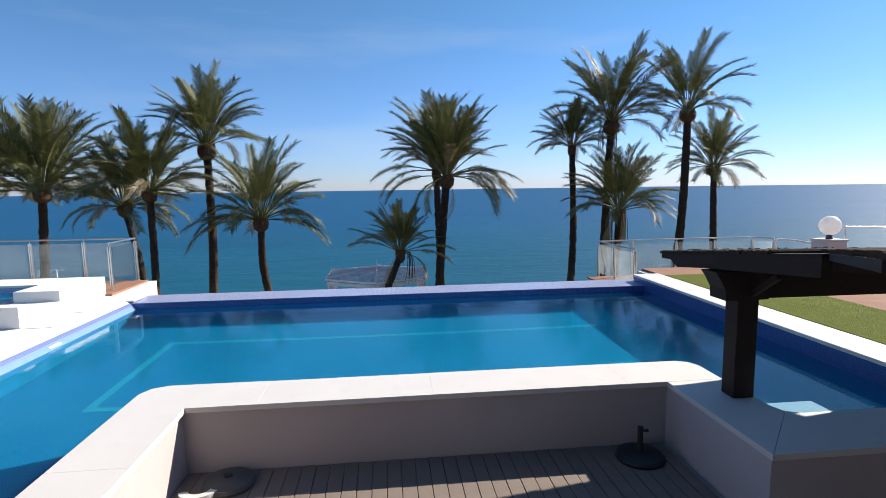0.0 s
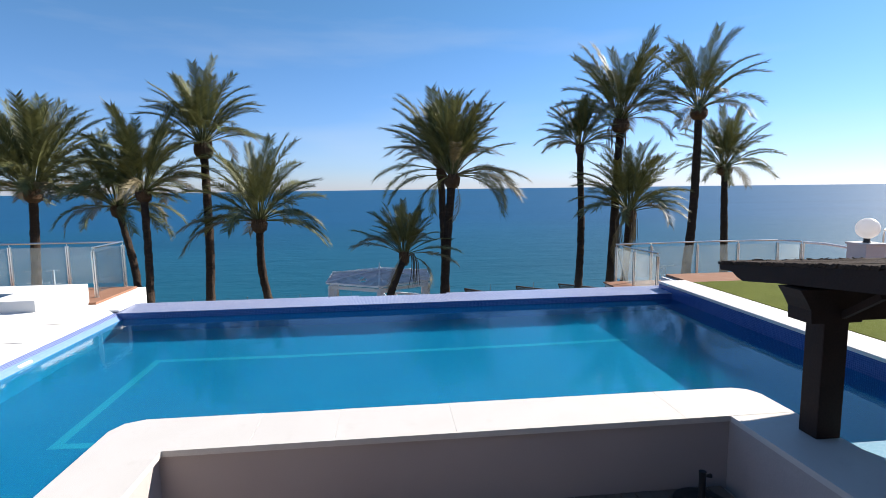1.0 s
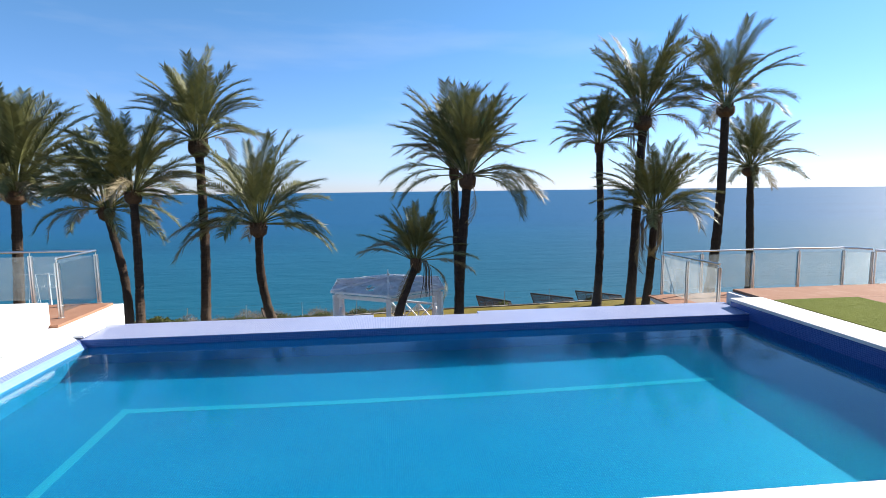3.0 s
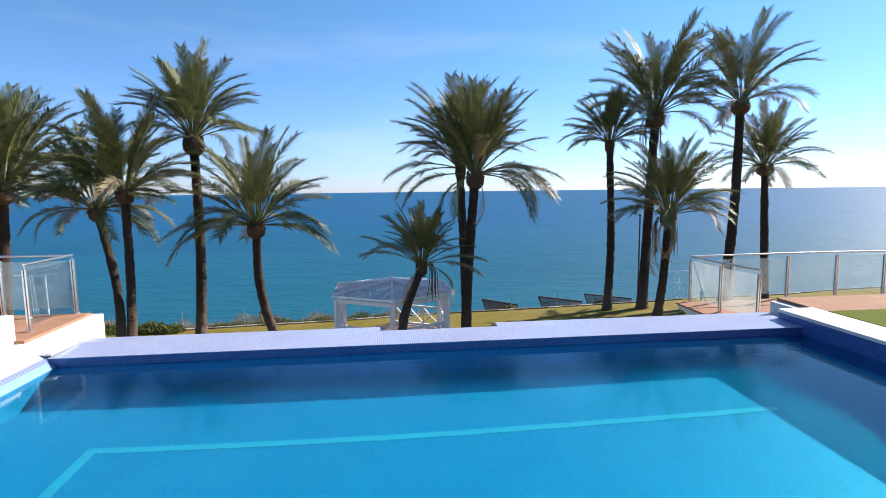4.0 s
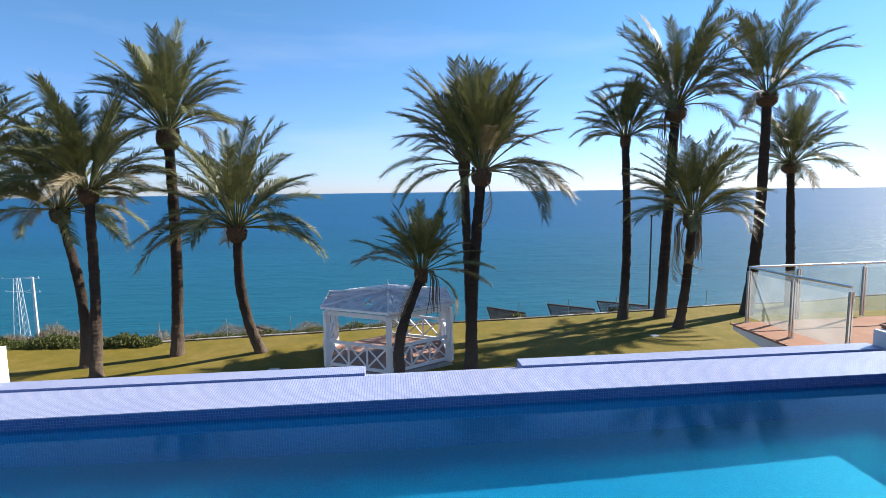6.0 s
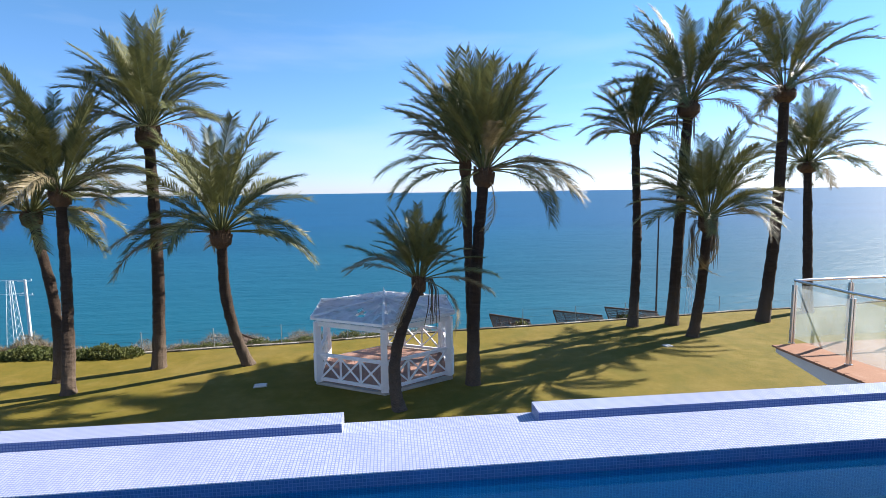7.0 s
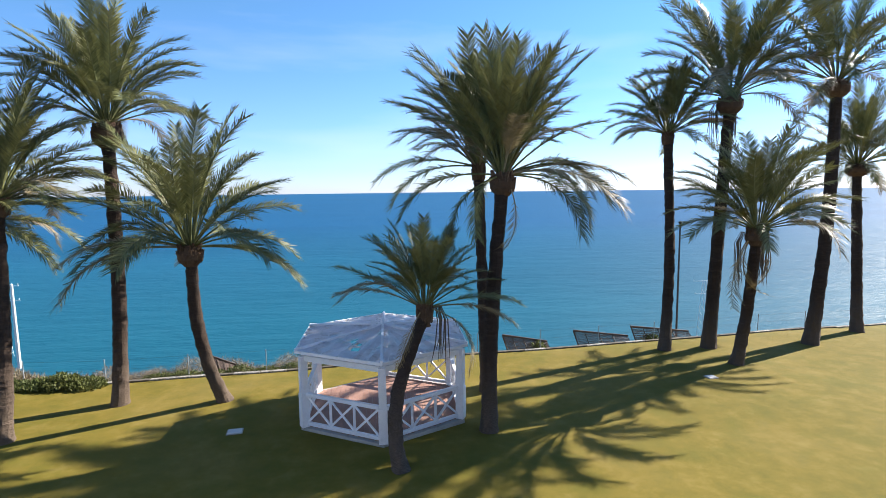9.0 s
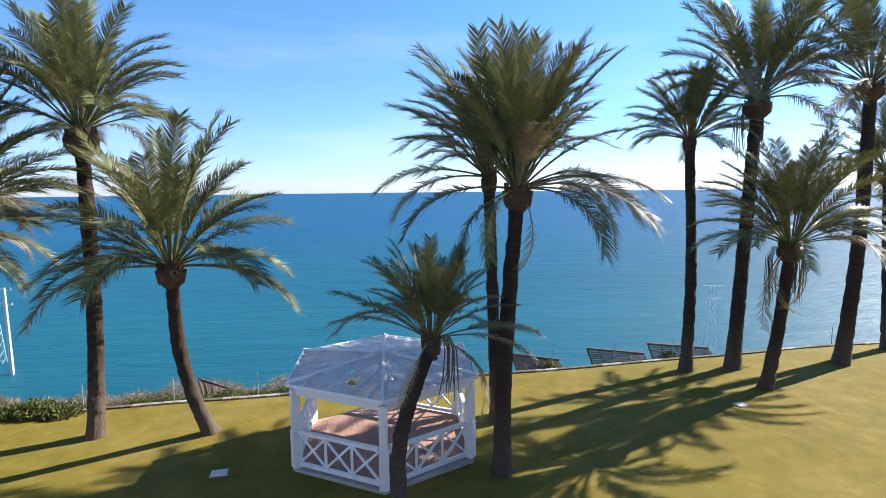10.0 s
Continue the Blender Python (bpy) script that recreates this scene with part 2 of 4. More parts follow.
def water_mat():
    """Clear tinted water with a mirror sheen by Fresnel."""
    m = Nodes("pool_water")
    wave = m.add("ShaderNodeBump", Strength=0.035, Distance=0.05)
    m.link(m.noise(m.coords("Object", (1.0, 2.2, 1.0)), 2.4, 5, 0.62), wave.inputs["Height"])
    under = m.add("ShaderNodeBsdfRefraction", Color=(0.14, 0.87, 1.0, 1), Roughness=0.0, IOR=1.333)
    sheen = m.add("ShaderNodeBsdfGlossy", Roughness=0.0)
    fr = m.add("ShaderNodeFresnel", IOR=1.333)
    k = m.add("ShaderNodeMath")
    k.operation = "MULTIPLY"
    k.inputs[1].default_value = 1.0
    m.link(fr.outputs[0], k.inputs[0])
    mx = m.add("ShaderNodeMixShader")
    for n in (under, sheen, fr):
        m.link(wave.outputs["Normal"], n.inputs["Normal"])
    m.link(k.outputs[0], mx.inputs[0])
    m.link(under.outputs[0], mx.inputs[1])
    m.link(sheen.outputs[0], mx.inputs[2])
    # blue diffuse added at the surface to brighten shaded water, imitating scattered light
    blue_lift = m.add("ShaderNodeBsdfDiffuse", Color=(0.01, 0.30, 0.75, 1))
    lifted = m.add("ShaderNodeMixShader")
    lifted.inputs[0].default_value = 0.040
    m.link(mx.outputs[0], lifted.inputs[1])
    m.link(blue_lift.outputs[0], lifted.inputs[2])
    m.link(lifted.outputs[0], m.out.inputs["Surface"])
    return m.mat


def glass_mat():
    m = Nodes("railing_glass")
    tp = m.add("ShaderNodeBsdfTransparent")
    tp.inputs["Color"].default_value = (0.80, 0.86, 0.88, 1)
    gl = m.add("ShaderNodeBsdfGlossy")
    gl.inputs["Roughness"].default_value = 0.05
    gl.inputs["Color"].default_value = (0.95, 1, 1, 1)
    lw = m.add("ShaderNodeLayerWeight", Blend=0.5)
    pw = m.add("ShaderNodeMath")
    pw.operation = "POWER"
    pw.inputs[1].default_value = 4.0
    m.link(lw.outputs["Facing"], pw.inputs[0])
    fr = m.add("ShaderNodeMath")
    fr.operation = "MULTIPLY_ADD"
    fr.inputs[1].default_value, fr.inputs[2].default_value = 0.35, 0.02
    m.link(pw.outputs[0], fr.inputs[0])
    mx = m.add("ShaderNodeMixShader")
    m.link(fr.outputs[0], mx.inputs[0])
    m.link(tp.outputs[0], mx.inputs[1])
    m.link(gl.outputs[0], mx.inputs[2])
    film = m.add("ShaderNodeBsdfTranslucent")
    film.inputs["Color"].default_value = (0.62, 0.66, 0.68, 1)
    mf = m.add("ShaderNodeMixShader")
    m.link(m.ramp(m.noise(m.coords(), 2.0, 4), [(0.3, (0.05, 0.05, 0.05)), (0.7, (0.10, 0.10, 0.10))]), mf.inputs[0])
    m.link(mx.outputs[0], mf.inputs[1])
    m.link(film.outputs[0], mf.inputs[2])
    m.link(mf.outputs[0], m.out.inputs["Surface"])
    return m.mat


def sheet_mat():
    m = Nodes("milky_roof_sheet")
    v = m.coords()
    n = m.noise(v, 1.1, 4, 0.6)
    m.base(m.ramp(n, [(0.3, (0.55, 0.56, 0.62)), (0.7, (0.74, 0.74, 0.80))]))
    m.set(0.35, 0, 0.5)
    tp = m.add("ShaderNodeBsdfTransparent")
    tr = m.add("ShaderNodeBsdfTranslucent")
    tr.inputs["Color"].default_value = (0.7, 0.72, 0.8, 1)
    a = m.add("ShaderNodeMixShader")
    a.inputs[0].default_value = 0.35
    m.link(m.b.outputs[0], a.inputs[1])
    m.link(tr.outputs[0], a.inputs[2])
    b = m.add("ShaderNodeMixShader")
    m.link(m.ramp(m.noise(m.coords("Object", (1.2, 1.2, 3.0)), 1.6, 5, 0.65), [(0.44, (0.03, 0.03, 0.03)), (0.55, (0.15, 0.15, 0.15)), (0.66, (0.45, 0.45, 0.45))]), b.inputs[0])
    m.link(a.outputs[0], b.inputs[1])
    m.link(tp.outputs[0], b.inputs[2])
    m.link(b.outputs[0], m.out.inputs["Surface"])
    return m.mat


def opal_mat():
    m = Nodes("opal_glass")
    m.base(m.ramp(m.noise(m.coords(), 6.0, 3), [(0.3, (0.86, 0.85, 0.83)), (0.7, (0.92, 0.91, 0.90))]))
    m.set(0.3, 0, 0.4)
    tr = m.add("ShaderNodeBsdfTranslucent", Color=(0.95, 0.94, 0.92, 1))
    mx = m.add("ShaderNodeMixShader")
    mx.inputs[0].default_value = 0.5
    m.link(m.b.outputs[0], mx.inputs[1])
    m.link(tr.outputs[0], mx.inputs[2])
    m.link(mx.outputs[0], m.out.inputs["Surface"])
    return m.mat


OPAL = opal_mat()
LAWN, BARK, SEA, WATER, GLASS, SHEET = lawn_mat(), trunk_mat(), sea_mat(), water_mat(), glass_mat(), sheet_mat()
LEAF = leaf_mat("palm_leaf", (0.030, 0.044, 0.019), (0.160, 0.161, 0.062), 0.15, 0.50, 0.27)
GOLD = leaf_mat("yellowing_palm_leaf", (0.105, 0.092, 0.050), (0.25, 0.205, 0.125), 0.18, 0.52, 0.25)
DRY = leaf_mat("dry_palm_leaf", (0.22, 0.15, 0.07), (0.34, 0.25, 0.13), 0.15)
DRYSTALK = surface("dry_stalk", (0.085, 0.062, 0.042), (0.16, 0.12, 0.085), 6, 60, 0.9, 0.6, 0.01)
BOOT = surface("palm_crown_base", (0.060, 0.034, 0.020), (0.125, 0.072, 0.040), 6, 60, 0.95, 0.9, 0.03)
SHRUB = leaf_mat("shrub_leaf", (0.045, 0.070, 0.018), (0.10, 0.11, 0.035))
REED = leaf_mat("dry_reed", (0.11, 0.088, 0.055), (0.21, 0.17, 0.11), 0.1)
SCRUB = leaf_mat("brown_scrub", (0.115, 0.095, 0.068), (0.21, 0.175, 0.130), 0.2)
EARTH = surface("dry_earth", (0.20, 0.15, 0.10), (0.30, 0.24, 0.16), 0.8, 20, 0.95, 0.6, 0.05)


# ---------------------------------------------------------------- mesh helpers
def uv_boxed(bm):
    lay = bm.loops.layers.uv.verify()
    for f in bm.faces:
        n = f.normal
        k = max(range(3), key=lambda i: abs(n[i]))
        for lp in f.loops:
            c = lp.vert.co
            lp[lay].uv = ((c.y, c.z) if k == 0 else (c.x, c.z) if k == 1 else (c.x, c.y))


def mesh_of(name, bm, mat, smooth=False, uv=False):
    bm.normal_update()
    if uv:
        uv_boxed(bm)
    me = bpy.data.meshes.new(name)
    bm.to_mesh(me)
    bm.free()
    me.materials.append(mat)
    if smooth:
        me.polygons.foreach_set("use_smooth", [True] * len(me.polygons))
    return me


def part(name, bm, mat, parent=None, label="", smooth=False, uv=False):
    ob = new(name, mesh_of(name, bm, mat, smooth, uv) if isinstance(bm, bmesh.types.BMesh) else bm)
    if parent is not None:
        ob.parent = parent
    if label:
        ob["label"] = label
    return ob


def thing(name, x=0, y=0, z=0, rz=0, label="", category="", group="", kind=""):
    ob = new(name)
    ob.matrix_basis = pose(x, y, z, 0, 0, rz)
    return tagged(ob, label, category, group, kind)


def cuboid(bm, x0, x1, y0, y1, z0, z1, bevel=0.0, m=None):
    vs = [bm.verts.new((x, y, z)) for z in (z0, z1) for x, y in ((x0, y0), (x1, y0), (x1, y1), (x0, y1))]
    fs = [bm.faces.new([vs[i] for i in q]) for q in ((3, 2, 1, 0), (4, 5, 6, 7), (0, 1, 5, 4), (1, 2, 6, 5), (2, 3, 7, 6), (3, 0, 4, 7))]
    if bevel:
        es = list({e for f in fs for e in f.edges})
        r = bmesh.ops.bevel(bm, geom=es, offset=bevel, segments=2, affect="EDGES", profile=0.6)
        vs = list({v for f in r["faces"] for v in f.verts} | {v for v in vs if v.is_valid})
    if m is not None:
        bmesh.ops.transform(bm, matrix=m, verts=[v for v in vs if v.is_valid])
    return bm


def box(x0, x1, y0, y1, z0, z1, bevel=0.0):
    return cuboid(bmesh.new(), x0, x1, y0, y1, z0, z1, bevel)


def prism(points, z0, z1, bevel=0.0):
    """A flat polygon in plan, counter-clockwise, raised from z0 to z1."""
    bm = bmesh.new()
    lo = [bm.verts.new((x, y, z0)) for x, y in points]
    hi = [bm.verts.new((x, y, z1)) for x, y in points]
    bm.faces.new(hi)
    bm.faces.new(lo[::-1])
    n = len(points)
    for i in range(n):
        bm.faces.new((lo[i], lo[(i + 1) % n], hi[(i + 1) % n], hi[i]))
    if bevel:
        top = [e for e in bm.edges if all(v.co.z > z1 - 1e-6 for v in e.verts)]
        bmesh.ops.bevel(bm, geom=top, offset=bevel, segments=3, affect="EDGES", profile=0.6)
    return bm


def tube(bm, pts, radii, sides=8, cap=True):
    """A round bar along points."""
    rings = []
    n = len(pts)
    run = (Vector(pts[-1]) - Vector(pts[0])).normalized()
    ref = Vector((0, 0, 1)) if abs(run.z) < 0.75 else Vector((1, 0, 0))
    for i, p in enumerate(pts):
        p = Vector(p)
        d = (Vector(pts[min(i + 1, n - 1)]) - Vector(pts[max(i - 1, 0)])).normalized()
        a = d.cross(ref).normalized()
        b = d.cross(a)
        r = radii[i] if hasattr(radii, "__len__") else radii
        rings.append([bm.verts.new(p + a * (r * math.cos(2 * math.pi * k / sides)) + b * (r * math.sin(2 * math.pi * k / sides))) for k in range(sides)])
    for p, q in zip(rings, rings[1:]):
        for k in range(sides):
            bm.faces.new((p[k], p[(k + 1) % sides], q[(k + 1) % sides], q[k]))
    if cap:
        bm.faces.new(rings[0])
        bm.faces.new(rings[-1][::-1])
    bmesh.ops.recalc_face_normals(bm, faces=bm.faces[:]) if len(bm.faces) < 400 else None
    return bm


def bar(a, b, r, sides=8):
    return tube(bmesh.new(), [a, b], r, sides)


def beam(a, b, w, h, bevel=0.0):
    """A straight square timber from a to b, w wide and h deep."""
    a, b = Vector(a), Vector(b)
    d = b - a
    m = Matrix.Translation(a) @ d.to_track_quat("X", "Z").to_matrix().to_4x4()
    return cuboid(bmesh.new(), 0, d.length, -w / 2, w / 2, -h / 2, h / 2, bevel, m)


# ---------------------------------------------------------------- setting: ground, sea, pool shell
def lawn_z(x, y):
    return -0.0048 * x - 0.0262 * y - 3.76 + 0.05 * math.sin(x * 0.45) * math.sin(y * 0.38)


def lawn_edge(x):
    """Where the lawn ends above the slope to the sea."""
    return max(31.25, 32.2 + 0.128 * (x + 4)) - 0.38 * math.exp(-((x + 5) / 3.5) ** 2) + 0.06 * math.sin(x * 0.7)


def build_lawn():
    bm = bmesh.new()
    nx, ny = 138, 60
    grid = []
    for i in range(nx + 1):
        x = -70 + 125 * i / nx
        far = lawn_edge(x)
        row = []
        for j in range(ny + 1):
            y = -20 + (far + 20) * j / ny
            row.append(bm.verts.new((x, y, lawn_z(x, y))))
        # the slope below the edge, down under the sea
        shore = min(1.0, max(0.0, (-30 - x) / 10))
        for d, dz in ((0.5, -0.25), (2.5, -1.4), (7, -5), (18, -14), (30, -21.5 + 5.3 * shore), (58, -25 + 8.6 * shore), (70, -30 + 5 * shore)):
            y = far + d
            row.append(bm.verts.new((x, y, lawn_z(x, far) + dz + 0.3 * noise.noise((x * 0.4, y * 0.4, 0)))))
        grid.append(row)
    for a, b in zip(grid, grid[1:]):
        for j in range(len(a) - 1):
            f = bm.faces.new((a[j], b[j], b[j + 1], a[j + 1]))
            f.material_index = 0 if j < ny else 1
    ob = part("ground", bm, LAWN, smooth=True)
    ob.data.materials.append(EARTH)
    tagged(ob, "sunlit yellow-green lawn with an earth slope to the sea", "ground", kind="structure")


build_lawn()
bm = bmesh.new()
R_SEA = 4980
ring = [bm.verts.new((R_SEA * math.cos(2 * math.pi * k / 96), R_SEA * math.sin(2 * math.pi * k / 96), -20)) for k in range(96)]
bm.faces.new(ring)
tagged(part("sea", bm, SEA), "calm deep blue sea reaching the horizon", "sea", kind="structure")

# pool: floor, walls, weir
WALL_R, WALL_L, WEIR_Y, NEAR_Y = 6.2, -5.55, 12.1, -2.3
WATER_Z, FLOOR_Z = -0.2, -1.2
pool = thing("pool_shell", label="rectangular infinity pool shell lined with blue mosaic", category="swimming pool", kind="structure")
part("pool_floor", box(WALL_L - 0.3, WALL_R + 0.3, NEAR_Y - 0.3, WEIR_Y + 0.1, FLOOR_Z - 0.2, FLOOR_Z), POOLFLOOR, pool, uv=True)
part("pool_wall", box(WALL_R, WALL_R + 0.3, NEAR_Y, 12.66, FLOOR_Z, 0.055), DEEP, pool, uv=True)
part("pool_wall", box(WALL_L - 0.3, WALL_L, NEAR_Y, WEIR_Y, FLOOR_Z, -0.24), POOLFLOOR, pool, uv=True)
# the left edge leans back: mosaic band, a row of nosing tiles, a white lip
part("pool_wall", box(WALL_L - 0.3, WALL_R + 0.3, NEAR_Y - 0.3, NEAR_Y, FLOOR_Z, -0.05), DEEP, pool, uv=True)
# weir slab, then a trough and its outer wall, whose rim drops in a wide notch
SLAB_Y, RIM_Y0, RIM_Y1, TROUGH_Z = 12.80, 13.32, 13.62, -0.85


def along_x(prof, xa, xb):
    """A profile of (y, z) points drawn out from xa to xb."""
    bm = bmesh.new()
    lo = [bm.verts.new((xa, y, z)) for y, z in prof]
    hi = [bm.verts.new((xb, y, z)) for y, z in prof]
    bm.faces.new(lo)
    bm.faces.new(hi[::-1])
    for i in range(len(prof)):
        j = (i + 1) % len(prof)
        bm.faces.new((lo[i], hi[i], hi[j], lo[j]))
    bmesh.ops.recalc_face_normals(bm, faces=bm.faces[:])
    return bm


def along_y(prof, ya, yb):
    """A profile of (x, z) points drawn out from ya to yb."""
    bm = along_x([(x, z) for x, z in prof], ya, yb)
    for v in bm.verts:
        v.co = Vector((v.co.y, v.co.x, v.co.z))
    bmesh.ops.recalc_face_normals(bm, faces=bm.faces[:])
    return bm


LIP = (WALL_L - 0.14, -0.060)
TILE = (WALL_L - 0.085, -0.115)
part("waterline_band", along_y([(WALL_L, -0.20), TILE, (TILE[0], -0.24), (WALL_L, -0.24)], NEAR_Y, WEIR_Y), BAND, pool, "pale mosaic band along the waterline", uv=True)
part("nosing_bed", along_y([TILE, LIP, (LIP[0], -0.24), (TILE[0], -0.24)], NEAR_Y, WEIR_Y), BAND, pool, uv=True)
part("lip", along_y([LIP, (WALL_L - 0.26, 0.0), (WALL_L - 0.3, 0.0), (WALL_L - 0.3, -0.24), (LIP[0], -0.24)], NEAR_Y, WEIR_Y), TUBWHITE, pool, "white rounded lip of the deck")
bm = cuboid(bmesh.new(), -0.040, 0.040, 0.0, 0.046, -0.004, 0.007, 0.002)
slope = math.atan2(LIP[1] - TILE[1], TILE[0] - LIP[0])
bmesh.ops.rotate(bm, verts=bm.verts[:], matrix=Matrix.Rotation(slope, 3, "Y"))
nosing = mesh_of("nosing_tile", bm, MOSAIC)
for k in range(172):
    tile = part("nosing_tile", nosing, None, pool, "glazed pale nosing tile")
    tile.location = ((LIP[0] + TILE[0]) / 2, 1.8 + 0.06 * k, (LIP[1] + TILE[1]) / 2)
part("overflow_weir", along_x([(WEIR_Y, FLOOR_Z), (WEIR_Y, -0.075), (SLAB_Y, -0.047), (SLAB_Y, FLOOR_Z)], -6.2, WALL_R - 0.002), DEEP, pool, "weir wall clad in deep blue mosaic", uv=True)
part("weir_cladding", along_x([(WEIR_Y - 0.004, -0.077), (WEIR_Y - 0.004, -0.067), (SLAB_Y + 0.004, -0.039), (SLAB_Y + 0.004, -0.049)], -6.2, WALL_R), MOSAIC, pool, "blue mosaic of the weir top, paled as if sunlit", uv=True)
part("trough_floor", box(-6.2, WALL_R, SLAB_Y, RIM_Y0, TROUGH_Z - 0.35, TROUGH_Z), MID, pool, uv=True)
for xa, xb, top in ((-6.2, -0.88, -0.185), (1.25, WALL_R + 0.495, -0.185), (-0.88, 1.25, -0.31)):
    part("trough_rim", box(xa, xb, RIM_Y0, RIM_Y1, -4.7, top), MOSAIC, pool, "blue mosaic rim of the trough, paled as if sunlit", uv=True)
# pale stripe inlaid in the pool floor
SX0, SX1, SY0, SY1, SW = -4.1, 4.25, 7.33, 10.18, 0.12
for a in ((SX0 - SW / 2, SX1, SY1 - SW / 2, SY1 + SW / 2), (SX0 + SW / 2, -3.0, SY0 - SW / 2, SY0 + SW / 2), (SX0 - SW / 2, SX0 + SW / 2, SY0 - SW / 2, SY1 - SW / 2 - 0.001)):
    part("floor_stripe", box(*a, FLOOR_Z - 0.02, FLOOR_Z + 0.006), STRIPE, pool, "pale inlaid stripe", uv=True)
part("pool_step", box(4.02, 4.94, 4.80, 5.52, FLOOR_Z, -0.192, 0.01), STRIPE_WHITE, pool, "white tiled step awash at the surface", uv=True)
bm = bmesh.new()
for xa, xb, ya, yb in ((WALL_L, WALL_R, 6.5, WEIR_Y), (WALL_L, -2.92, NEAR_Y, 6.5), (4.0, WALL_R, 4.78, 6.5)):
    bm.faces.new([bm.verts.new((x, y, WATER_Z)) for x, y in ((xa, ya), (xb, ya), (xb, yb), (xa, yb))])
bmesh.ops.remove_doubles(bm, verts=bm.verts[:], dist=0.001)
water = tagged(part("pool_water", bm, WATER), "clear still turquoise pool water", "water", kind="structure")
water.visible_shadow = False

# sunken terrace in the pool: parapet with a white coping
TER = thing("parapet", label="white rendered parapet wall round a sunken deck", category="wall", kind="structure")
DECK_Z = -0.78
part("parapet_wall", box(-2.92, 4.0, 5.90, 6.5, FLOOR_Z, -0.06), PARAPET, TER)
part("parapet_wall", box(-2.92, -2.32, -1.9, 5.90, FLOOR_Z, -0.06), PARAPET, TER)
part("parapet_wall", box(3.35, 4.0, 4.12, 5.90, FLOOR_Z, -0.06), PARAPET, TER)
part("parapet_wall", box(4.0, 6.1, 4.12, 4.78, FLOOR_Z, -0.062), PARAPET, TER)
def coping_piece(points):
    part("coping", prism(points, -0.06, 0.0, 0.003), STONE, TER, "bright white coping stone with rounded edges")


coping_piece([(-2.98, -1.9), (-2.28, -1.9), (-2.28, 1.8995), (-2.98, 1.8995)])
coping_piece([(-2.98, 1.9005), (-2.28, 1.9005), (-2.28, 4.603), (-2.98, 4.603)])
coping_piece([(-2.98, 4.604), (-2.28, 4.604), (-2.28, 5.86), (-1.5085, 5.86), (-1.5085, 6.592), (-2.72, 6.6), (-2.9, 6.52), (-2.98, 6.35)])
for xa, xb in ((-1.508, -0.7005), (-0.700, 0.4795), (0.480, 2.8535)):
    coping_piece([(xa, 5.86), (xb, 5.86), (xb, 6.58), (xa, 6.585)])
coping_piece([(2.854, 5.86), (3.33, 5.86), (4.04, 5.86), (4.04, 6.35), (3.97, 6.5), (3.82, 6.57), (2.854, 6.58)])
coping_piece([(3.33, 4.08), (4.1, 4.9), (4.04, 5.05), (4.04, 5.856), (3.33, 5.856)])
coping_piece([(3.336, 4.08), (6.15, 4.08), (6.15, 4.83), (4.25, 4.83), (4.106, 4.9)])
part("deck_base", box(-2.32, 3.35, -2.2, 5.9, FLOOR_Z, DECK_Z - 0.04), CONCRETE, TER)
part("deck_base", box(3.35, 6.1, -2.2, 4.12, FLOOR_Z, DECK_Z - 0.04), CONCRETE, TER)
part("parapet_wall", box(6.1, 6.19, -1.9, 4.78, FLOOR_Z, 0.04), WHITE, TER)

# right deck: coping, turf and tiled terrace, with a lower terrace beyond
RD = thing("right_deck", label="raised poolside deck with turf and terracotta tiles", category="terrace", kind="structure")
part("deck_body", box(WALL_R + 0.3, 30, -4, 12.66, -4.8, 0.055), WHITE, RD)
part("deck_body", box(WALL_R + 0.50, 30, 12.662, 13.52, -4.8, 0.055), WHITE, RD)
for k in range(7):
    y0 = -2.0 + k * 2.095
    part("coping", box(WALL_R - 0.03, WALL_R + 0.65, y0 + 0.002, y0 + 2.093, 0.06, 0.12, 0.012), STONE, RD, "bright white coping stone")
part("turf", box(WALL_R + 0.652, 8.65, -2.0, 12.34, 0.055, 0.128, 0.01), TURF, RD, "green artificial turf")
part("paving", box(8.655, 22, -2.0, 12.34, 0.055, 0.11), TERRACOTTA, RD)
part("paving", box(WALL_R + 0.655, 22, 12.345, 13.55, 0.055, 0.11), TERRACOTTA, RD)
bm = bmesh.new()
prof = [(6.5, 13.66, -1.15), (6.5, 16.45, -0.72), (6.5, 16.45, -0.63), (6.5, 13.66, -0.63)]
lo = [bm.verts.new(p) for p in prof]
hi = [bm.verts.new((24.0, p[1] + 0.3 * (i in (1, 2)), p[2])) for i, p in enumerate(prof)]
bm.faces.new(lo[::-1])
bm.faces.new(hi)
for i in range(4):
    j = (i + 1) % 4
    bm.faces.new((lo[i], lo[j], hi[j], hi[i]))
bmesh.ops.recalc_face_normals(bm, faces=bm.faces[:])
part("terrace_slab", bm, WHITE, RD, "white tapering edge of the lower terrace")
part("paving", prism([(6.46, 13.53), (24, 13.53), (24, 16.85), (6.46, 16.5)], -0.628, -0.6, 0.008), TERRACOTTA, RD)

edge = mesh_of("edge_tile", cuboid(bmesh.new(), -0.012, 0.10, 0.0, 0.255, -0.034, 0.004, 0.004), TERRACOTTA)
for k in range(10):
    tile = part("edge_tile", edge, None, RD)
    tile.location = (6.455, 13.56 + 0.285 * k, -0.6)
for k in range(24):
    tile = part("edge_tile", edge, None, RD)
    tile.matrix_basis = pose(6.75 + 0.285 * k, 13.525, -0.6, 0, 0, 90)

